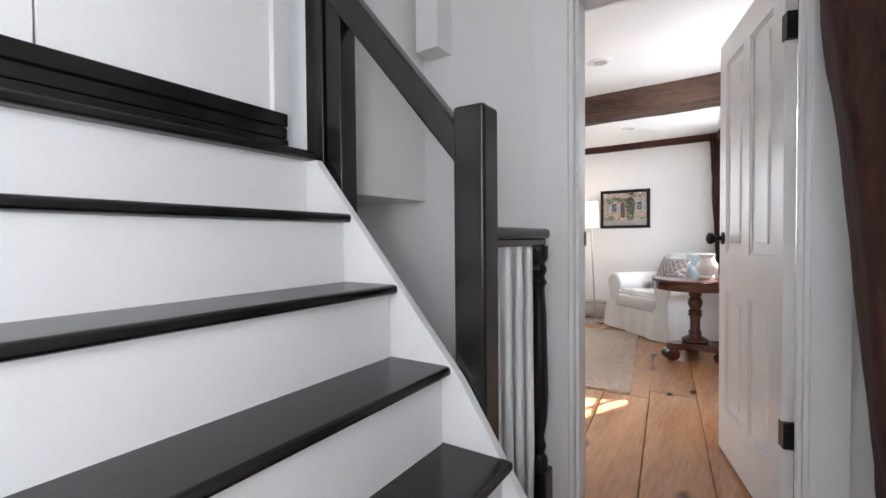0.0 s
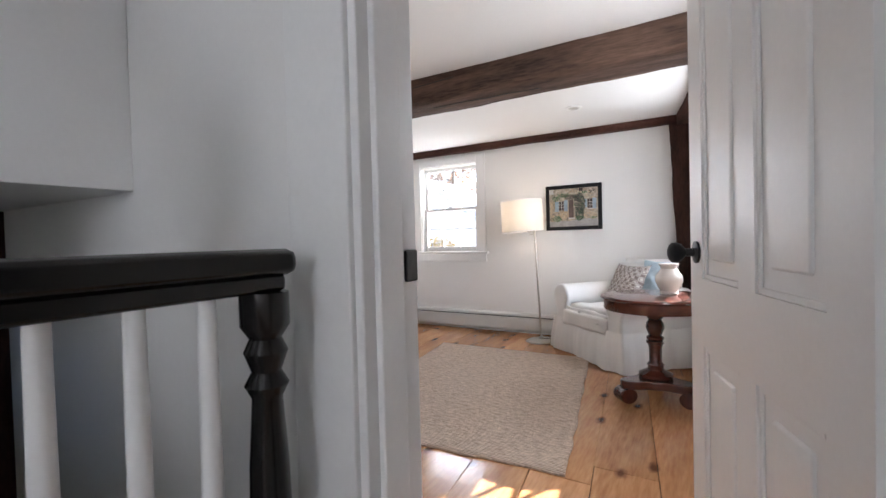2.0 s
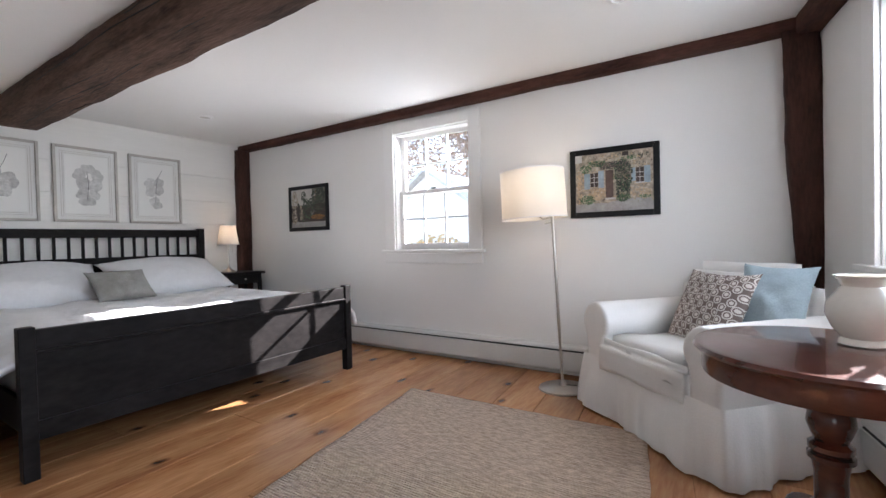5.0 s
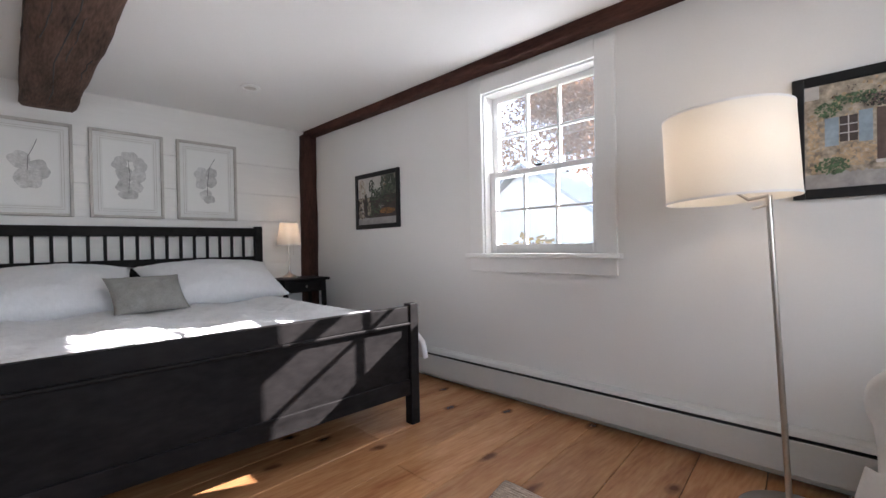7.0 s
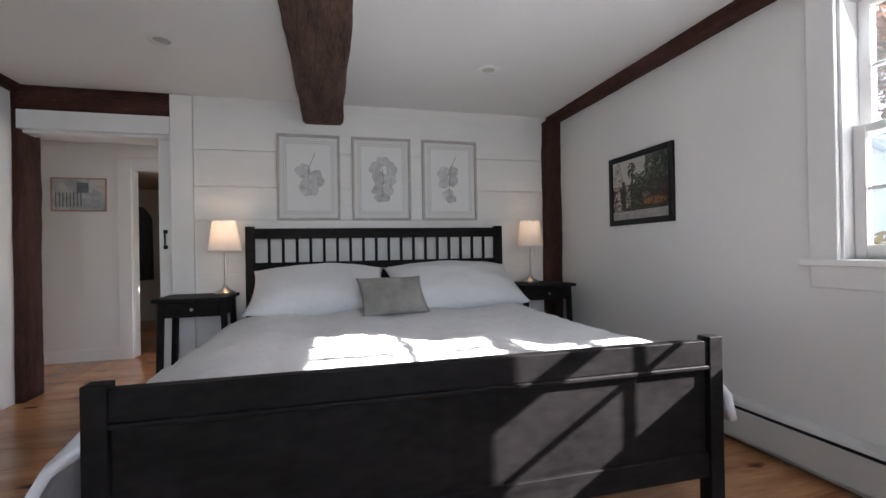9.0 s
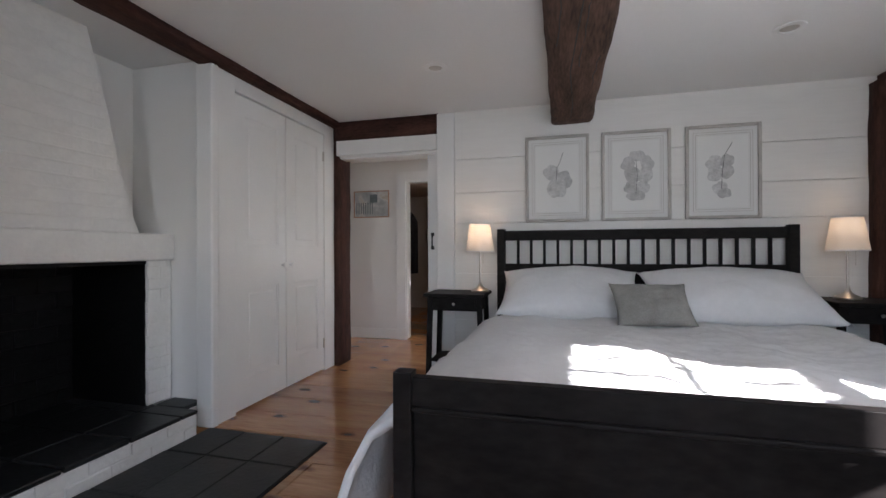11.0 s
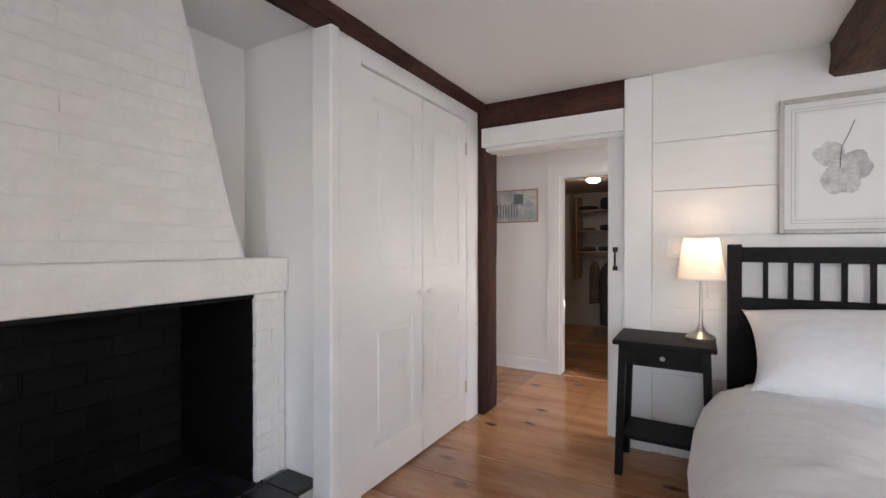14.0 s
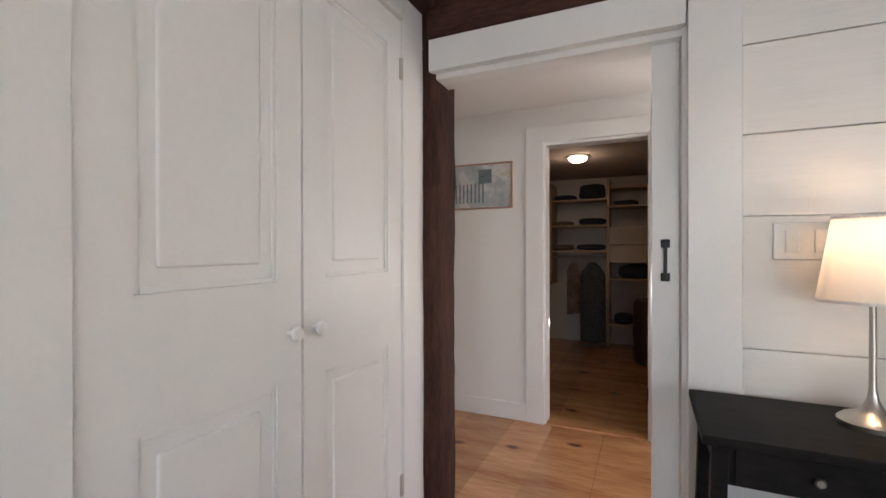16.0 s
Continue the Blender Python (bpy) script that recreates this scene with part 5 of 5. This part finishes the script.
# ---- armchair ----
def armchair(m):
    r = empty("armchair", m, "white slipcovered armchair with loose skirt", "armchair")

    def blob(name, x0, x1, y0, y1, z0, z1, rnd, seed, amp=0.006):
        bm = bmesh.new()
        add_box(bm, x0, x1, y0, y1, z0, z1)
        bmesh.ops.bevel(bm, geom=list(bm.edges), offset=rnd, segments=4, affect="EDGES")
        bmesh.ops.subdivide_edges(bm, edges=[e for e in bm.edges if e.calc_length() > 0.12], cuts=5, use_grid_fill=True)
        bmesh.ops.recalc_face_normals(bm, faces=bm.faces)
        bm.normal_update()
        for v in bm.verts:
            v.co += v.normal * (noise.noise(v.co * 5 + Vector((seed, 0, 0))) * amp * 2 + noise.noise(v.co * 13 + Vector((0, seed, 0))) * amp)
        return finish(from_bm(name, bm), COVER, r, smooth=True)

    # front towards -y
    blob("body", -0.44, 0.44, -0.43, 0.42, 0.06, 0.40, 0.04, 1)
    blob("seat", -0.33, 0.33, -0.475, 0.30, 0.30, 0.475, 0.06, 2, 0.012)
    blob("front_drape", -0.36, 0.36, -0.478, -0.40, 0.25, 0.45, 0.035, 8, 0.009)
    for s in (-1, 1):
        cx = s * 0.41
        sec = [(cx - 0.10, 0.05), (cx + 0.10, 0.05), (cx + 0.088 + 0.02 * s, 0.40)]
        sec += [(cx + 0.018 * s + 0.132 * math.cos(q), 0.535 + 0.12 * math.sin(q)) for q in [math.pi * (k - 3) / 14 for k in range(21)]] + [(cx - 0.088 + 0.02 * s, 0.40)]
        prism("arm", sec, "y", -0.455, 0.42, COVER, r, 0.03)
    blob("backrest", -0.42, 0.42, 0.24, 0.47, 0.30, 0.89, 0.11, 5)
    blob("back_cushion", -0.31, 0.31, 0.12, 0.30, 0.44, 0.84, 0.085, 6, 0.014)
    # skirt
    bm = bmesh.new()
    ring = []
    pts = []
    for a, b, n in (((-0.54, -0.462), (0.54, -0.462), 60), ((0.54, -0.462), (0.54, 0.43), 50), ((0.54, 0.43), (-0.54, 0.43), 60), ((-0.54, 0.43), (-0.54, -0.462), 50)):
        for i in range(n):
            t = i / n
            pts.append((a[0] + (b[0] - a[0]) * t, a[1] + (b[1] - a[1]) * t))
    levels = (0.012, 0.06, 0.12, 0.19, 0.26, 0.33)
    for z in levels:
        row = []
        for i, (x, y) in enumerate(pts):
            k = (0.33 - z) / 0.33
            wv = noise.noise(Vector((x * 8, y * 8, 0))) * 0.075 * k + noise.noise(Vector((x * 22, y * 22, 3))) * 0.022 * k + 0.055 * math.sin(k * 1.57) - 0.004
            l = math.hypot(x, y)
            row.append(bm.verts.new((x + x / l * wv, y + y / l * wv, z + noise.noise(Vector((x * 3, y * 3, 5))) * 0.006)))
        ring.append(row)
    for a, b in zip(ring, ring[1:]):
        for i in range(len(pts)):
            j = (i + 1) % len(pts)
            bm.faces.new((a[i], a[j], b[j], b[i]))
    finish(from_bm("skirt", bm), COVER, r, smooth=True)
    return r


CH = pose(-0.66, 5.83, 0, 0, 0, -43) @ Matrix.Diagonal((0.95, 0.86, 1.0, 1))
armchair(CH)


def pattern_mat():
    m = mat("diamond_pattern_fabric", (0.7, 0.66, 0.62), 0.95, 0.05, 8, 0.3, 120)
    t = m.node_tree
    b = t.nodes["Principled BSDF"]
    co = t.nodes.new("ShaderNodeTexCoord")
    mp = t.nodes.new("ShaderNodeMapping")
    mp.inputs["Rotation"].default_value = (0, 0, radians(45))
    mp.inputs["Scale"].default_value = (20, 20, 0.0)
    v = t.nodes.new("ShaderNodeTexVoronoi")
    v.inputs["Scale"].default_value, v.inputs["Randomness"].default_value = 1.0, 0.12
    t.links.new(co.outputs["Object"], mp.inputs[0])
    t.links.new(mp.outputs[0], v.inputs["Vector"])
    r = t.nodes.new("ShaderNodeValToRGB")
    r.color_ramp.interpolation = "CONSTANT"
    e = r.color_ramp.elements
    e[0].position, e[0].color = 0, (0.62, 0.58, 0.54, 1)
    e[1].position, e[1].color = 0.22, (0.17, 0.13, 0.12, 1)
    for p, c in ((0.34, (0.62, 0.58, 0.54, 1)), (0.46, (0.17, 0.13, 0.12, 1))):
        e.new(p).color = c
    t.links.new(v.outputs["Distance"], r.inputs[0])
    t.links.new(r.outputs[0], b.inputs["Base Color"])
    return m


pillow("cushion", CH @ facing(0.0, 0.07, 0.65, -96, 26), 0.50, 0.45, 0.16, pattern_mat(), "cushion with a grey and white diamond pattern", 3.0, "", "cushion")
pillow("throw_blanket", CH @ facing(0.27, 0.20, 0.73, -80, 25), 0.36, 0.36, 0.13, BLUE, "pale blue throw on the armchair", 6.0, "", "blanket")

# ---- round pedestal table and jug ----
TB = pose(-0.285, 4.775, 0, 0, 0, 100) @ Matrix.Diagonal((1.08, 1.08, 0.945, 1))
tb = empty("pedestal_table", TB, "round mahogany pedestal table on scroll feet", "table")
lathe("top", [(0.30, 0.722), (0.318, 0.726), (0.325, 0.736), (0.320, 0.748), (0.305, 0.752)], MAHOG, tb, 64)
lathe("apron", [(0.300, 0.652), (0.303, 0.66), (0.303, 0.722)], MAHOG, tb, 64)
lathe("column", [(0.88 * r_, z_) for r_, z_ in [(0.10, 0.155), (0.112, 0.165), (0.112, 0.185), (0.085, 0.20), (0.055, 0.215), (0.05, 0.235), (0.058, 0.25), (0.042, 0.27), (0.043, 0.36), (0.05, 0.40), (0.06, 0.405), (0.06, 0.42), (0.048, 0.425), (0.058, 0.435), (0.058, 0.45), (0.042, 0.462), (0.05, 0.48), (0.062, 0.515), (0.058, 0.55), (0.042, 0.575), (0.055, 0.59), (0.055, 0.61), (0.045, 0.62), (0.06, 0.652)]], MAHOG, tb, 36)
bm = bmesh.new()
outer = []
for i in range(60):
    a = 2 * math.pi * i / 60
    k = 0.5 + 0.5 * math.cos(3 * a)
    outer.append((0.115 + 0.125 * k ** 2.2, a))
lo = [bm.verts.new((r_ * math.cos(a), r_ * math.sin(a), 0.095)) for r_, a in outer]
hi = [bm.verts.new((r_ * math.cos(a), r_ * math.sin(a), 0.155)) for r_, a in outer]
bm.faces.new(lo[::-1])
bm.faces.new(hi)
for i in range(60):
    j = (i + 1) % 60
    bm.faces.new((lo[i], lo[j], hi[j], hi[i]))
finish(from_bm("platform", bm), MAHOG, tb, bevel=0.008)
for i in range(3):
    a = 2 * math.pi * i / 3
    f = lathe("scroll_foot", [(0.02, -0.05), (0.052, -0.048), (0.055, -0.03), (0.048, 0), (0.055, 0.03), (0.052, 0.048), (0.02, 0.05)], MAHOG, tb, 24)
    f.matrix_local = pose(0.212 * math.cos(a), 0.212 * math.sin(a), 0.052, 0, 0, math.degrees(a)) @ pose(0, 0, 0, 90, 0, 0)
jug = empty("jug", pose(-0.20, 4.85, 0.711, 0, 0, 55), "glazed cream ceramic jug on the table", "jug")
lathe("body", [(0.05, 0), (0.058, 0.004), (0.056, 0.014), (0.05, 0.022), (0.072, 0.05), (0.088, 0.09), (0.085, 0.125), (0.062, 0.155), (0.05, 0.175), (0.056, 0.195), (0.068, 0.207), (0.062, 0.205), (0.046, 0.175)], CERAM, jug, 40, caps=False)
tube("handle", [(0.05, 0.03, 0.185), (0.085, 0.055, 0.185), (0.10, 0.065, 0.15), (0.085, 0.055, 0.11), (0.068, 0.042, 0.09)], 0.009, CERAM, jug)

# ---- rug ----
bm = bmesh.new()
RN = 50
cor = [Vector((-2.06, 3.40, 0)), Vector((-0.56, 3.50, 0)), Vector((-0.90, 5.57, 0)), Vector((-2.42, 5.55, 0))]
gv = [[None] * (RN + 1) for _ in range(RN + 1)]
for i in range(RN + 1):
    for j in range(RN + 1):
        u, v = i / RN, j / RN
        p = cor[0].lerp(cor[1], u).lerp(cor[3].lerp(cor[2], u), v)
        e = 0.012 if (i in (0, RN) or j in (0, RN)) else 0
        p += Vector((noise.noise(p * 6) * e, noise.noise(p * 6 + Vector((3, 0, 0))) * e, 0.012 + noise.noise(p * 3) * 0.003))
        gv[i][j] = bm.verts.new(p)
for i in range(RN):
    for j in range(RN):
        bm.faces.new((gv[i][j], gv[i + 1][j], gv[i + 1][j + 1], gv[i][j + 1]))
rg = finish(from_bm("rug", bm), RUG, smooth=True)
md = rg.modifiers.new("thick", "SOLIDIFY")
md.thickness, md.offset = 0.011, -1
tagged(rg, "flat woven natural jute rug on the floorboards", "rug")

# ---- downlights, switches ----
for x, y in ((-0.75, 3.42), (-0.98, 5.5), (-4.69, 5.4), (-4.68, 3.41)):
    d = empty("downlight", pose(x, y, H), "small white recessed ceiling downlight", "downlight", "downlights")
    lathe("trim_ring", [(0.075, 0), (0.074, -0.006), (0.05, -0.010), (0.045, -0.002)], TRIM, d)
    lathe("lens", [(0.045, -0.003), (0.026, -0.006), (0.002, -0.007)], STEEL, d)
swp = empty("light_switch", pose(W + 0.004, 3.475, 1.225, 0, 0, 90), "white double rocker light switch on the boards", "switch")
boxes("plate", [(-0.085, 0.085, -0.008, 0, -0.058, 0.058)], TRIM, swp, 0.004)
boxes("rocker", [(-0.055, -0.018, -0.013, -0.008, -0.034, 0.034)], TRIM, swp, 0.002)
boxes("rocker", [(0.018, 0.055, -0.013, -0.008, -0.034, 0.034)], TRIM, swp, 0.002)
tagged(at(boxes("wall_socket", [(-0.035, 0.035, -0.007, 0, -0.057, 0.057)], TRIM, None, 0.003), east_m(2.12, 0.001, 0.56)), "white wall socket plate", "socket")

# ---- outside ----
GZ = -2.9
tagged(boxes("ground", [(-400, 400, -400, 400, GZ - 0.2, GZ)], GRASS, bevel=0), "autumn lawn", "ground", kind="structure")
hs = empty("neighbour_house", pose(-8.4, 15.9, GZ, 0, 0, 90), "pale grey house with a shingled gable roof", "house")
boxes("wall", [(-1.5, 1.5, -3.1, 3.1, 0, 3.9)], SIDING, hs, 0)
prism("gable", [(-3.1, 3.9), (3.1, 3.9), (0, 6.05)], "x", -1.45, 1.45, SIDING, hs, 0)
for s in (-1, 1):
    rf = boxes("roof", [(-1.7, 1.7, 0, 4.05, 0, 0.08)], ROOFM, hs, 0)
    rf.matrix_local = pose(0, 0, 6.12) @ pose(0, 0, 0, 0, 0, 0 if s == 1 else 180) @ pose(0, 0, 0, -34.7, 0, 0)


def leaf_tree(m, h, spread, leafm, seed, count, label):
    r = empty("tree", m, label, "tree", "autumn trees")
    rnd = random.Random(seed)
    limbs = [[(0, 0, 0), (0.05, 0.02, h * 0.3), (-0.05, 0.1, h * 0.6), (0.05, 0, h * 0.92)]]
    bmt = bmesh.new()

    def cone(a, b, ra, rb):
        a, b = Vector(a), Vector(b)
        q = (b - a).to_track_quat("Z", "Y").to_matrix()
        va = [bmt.verts.new(a + q @ Vector((math.cos(i * math.pi / 3) * ra, math.sin(i * math.pi / 3) * ra, 0))) for i in range(6)]
        vb = [bmt.verts.new(b + q @ Vector((math.cos(i * math.pi / 3) * rb, math.sin(i * math.pi / 3) * rb, 0))) for i in range(6)]
        for i in range(6):
            bmt.faces.new((va[i], va[(i + 1) % 6], vb[(i + 1) % 6], vb[i]))

    for p in range(3):
        cone(limbs[0][p], limbs[0][p + 1], 0.22 * (1 - p * .3), 0.22 * (1 - (p + 1) * .3))
    tips = []
    for i in range(16):
        z = h * rnd.uniform(0.25, 0.85)
        a = rnd.uniform(0, 6.28)
        l = spread * rnd.uniform(0.5, 1.0) * (1.15 - z / h)
        tip = (math.cos(a) * l, math.sin(a) * l, z + l * 0.5)
        cone((0, 0, z), tip, 0.07, 0.015)
        tips += [tip, tuple(c * 0.6 for c in tip[:2]) + ((z + tip[2]) / 2,)]
    finish(from_bm("trunk", bmt), BARK, r, smooth=True)
    bl = bmesh.new()
    for i in range(count):
        c = Vector(rnd.choice(tips)) + Vector([rnd.gauss(0, 0.45) for _ in range(3)]) * (spread / 3)
        u = Vector([rnd.gauss(0, 1) for _ in range(3)]).normalized()
        v = u.orthogonal().normalized()
        s = rnd.uniform(0.06, 0.13)
        bl.faces.new([bl.verts.new(c + u * s), bl.verts.new(c + v * s * 0.6), bl.verts.new(c - u * s), bl.verts.new(c - v * s * 0.6)])
    me_ob = finish(from_bm("leaves", bl), leafm, r)
    tagged(me_ob, kind="stuff")
    return r


for i, (x, y, hh, sp, lm, n) in enumerate([(-6.7, 12.2, 4.3, 1.5, LEAFY, 5000), (-9.3, 24.5, 8, 3.4, LEAFY, 16000), (-6.2, 23, 8.5, 3.6, LEAFY, 16000), (-4.5, 29, 12, 4.5, LEAFY, 16000), (-13, 25, 14, 5.5, LEAFR, 22000), (-1, 26, 14, 6, LEAFR, 22000), (-19, 22, 13, 5, LEAFR, 14000), (6, 24, 12, 5, LEAFG, 8000), (-9, 30, 16, 6, LEAFG, 8000)]):
    leaf_tree(pose(x, y, GZ, 0, 0, i * 50), hh, sp, lm, i, n, "autumn tree with thinning leaves")

# ---- pieces of walls, floors and the fireplace ----
for a, b in ((0.0, 0.478), (0.482, 0.878), (0.882, 1.303), (1.307, 1.568), (1.572, 1.858), (1.862, 2.282), (2.286, H)):
    bb = boxes("board", [(W - 0.022, W + random.uniform(-0.002, 0.0015), 3.312, 6.40, a, b)], PLANKW, boxes_w, 0.0015)
rnd = random.Random(5)
NB = 21
for i in range(NB):
    u0, u1 = i / NB, (i + 1) / NB
    ys, yn = 2.02, N
    s0, s1 = W - 0.02 + (0.66 - W) * u0, W - 0.02 + (0.66 - W) * u1
    n0, n1 = W - 0.02 + (0.0 - W) * u0, W - 0.02 + (0.0 - W) * u1
    cut = rnd.uniform(2.9, 5.6)
    for ya, yb in ((ys, cut), (cut, yn)):
        plank(s0, s1, n0, n1, ya, yb, ys, yn)
y = 1.1
while y < 4.4:
    w = rnd.uniform(0.24, 0.34)
    cut = rnd.uniform(-8.5, -7.2)
    for xa, xb in ((CX, cut), (cut, W - 0.02)):
        if xb > W - 0.1 and (y < 2.0):
            xb = W - 0.2
        ob = boxes("plank", [(-(w - 0.0014) / 2, (w - 0.0014) / 2, -(xb - xa - 0.0014) / 2, (xb - xa - 0.0014) / 2, -0.025, 0)], FLOORM, fl2, 0)
        ob.matrix_local = pose((xa + xb) / 2, y + w / 2, 0, 0, 0, 90)
    y += w
# brick courses: hood, jamb, pier, firebox back, hearth front
z = 1.19
row = 0
while z < 2.2:
    xr = hood_edge(z + 0.069) + 0.012
    x = -2.47 - (0.21 if row % 2 else 0)
    while x > xr + 0.02:
        xe = max(x - 0.62, xr)
        piece("brick", xe + 0.0004, x - 0.0004, FY - 0.11, FY - 0.044 + random.uniform(-0.0006, 0.0006), z, z + 0.0675, BRICKW, fp)
        x -= 0.62
    z += 0.069
    row += 1
z, row = 0.155, 0
while z < 0.99:
    sp = -4.09 if row % 2 else -4.13
    for xa, xb in ((-4.172, sp), (sp, -4.006)):
        piece("brick", xa + 0.001, xb - 0.001, FY - 0.10, FY - 0.01 + random.uniform(-0.0015, 0.0015), z, z + 0.068, BRICKW, fp)
    z += 0.069
    row += 1
z, row = 0.0, 0
while z < H - 0.09:
    ya = 1.62
    for k in range(5):
        yb = min(ya + (0.10 if (k == 0 and row % 2) else 0.205), 2.152)
        if yb - ya > 0.01:
            piece("brick", -2.705 + random.uniform(-0.001, 0.001), -2.60, ya + 0.0003, yb - 0.0003, z, z + 0.0868, BRICKW, fp)
        ya = yb
    xa = -2.60
    for k in range(3):
        xb = min(xa + (0.10 if (k == 0 and row % 2) else 0.205), -2.15)
        if xb - xa > 0.01:
            piece("brick", xa + 0.0003, xb - 0.0003, 2.05, 2.152 + random.uniform(-0.001, 0.001), z, z + 0.0868, BRICKW, fp)
        xa = xb
    z += 0.088
    row += 1
z, row = 0.13, 0
while z < 0.98:
    x = -2.82 - (0.11 if row % 2 else 0)
    while x > -4.0:
        xe = max(x - 0.215, -4.005)
        piece("brick", xe + 0.003, x - 0.003, 1.19, 1.207 + random.uniform(-0.003, 0.003), z, z + 0.095, BRICKK, fp)
        x -= 0.218
    z += 0.10
    row += 1
for row in range(2):
    x = -2.69 - (0.1 if row else 0)
    while x > -4.0:
        xe = max(x - 0.205, -4.03)
        piece("brick", xe + 0.002, x - 0.002, 2.06, 2.135 + random.uniform(-0.003, 0.003), row * 0.064, row * 0.064 + 0.06, BRICKW, fp)
        x -= 0.208
x = -2.70
while x > -3.99:
    for ya, yb in ((1.22, 1.42), (1.425, 1.625), (1.63, 1.83), (1.835, 2.14)):
        xe = max(x - 0.30, -4.035)
        piece("hearth_tile", xe + 0.003, x - 0.003, ya, yb, 0.128, 0.15, SLATE, fp)
    x -= 0.305
piece("hearth_tile", -4.175, -4.04, 1.815, 2.03, 0.128, 0.15, SLATE, fp)
hf = tagged(boxes("hearth_floor", [(-4.12, -2.2, 2.14, 2.93, 0.0, 0.006)], DARKV, bevel=0), "black slate tiles before the fireplace", "hearth", kind="structure")
x = -2.2
while x > -4.11:
    for ya, yb in ((2.145, 2.40), (2.405, 2.66), (2.665, 2.925)):
        xe = max(x - 0.40, -4.118)
        piece("tile", xe + 0.003, x - 0.003, ya, yb, 0.004, 0.014, SLATE, hf)
    x -= 0.403
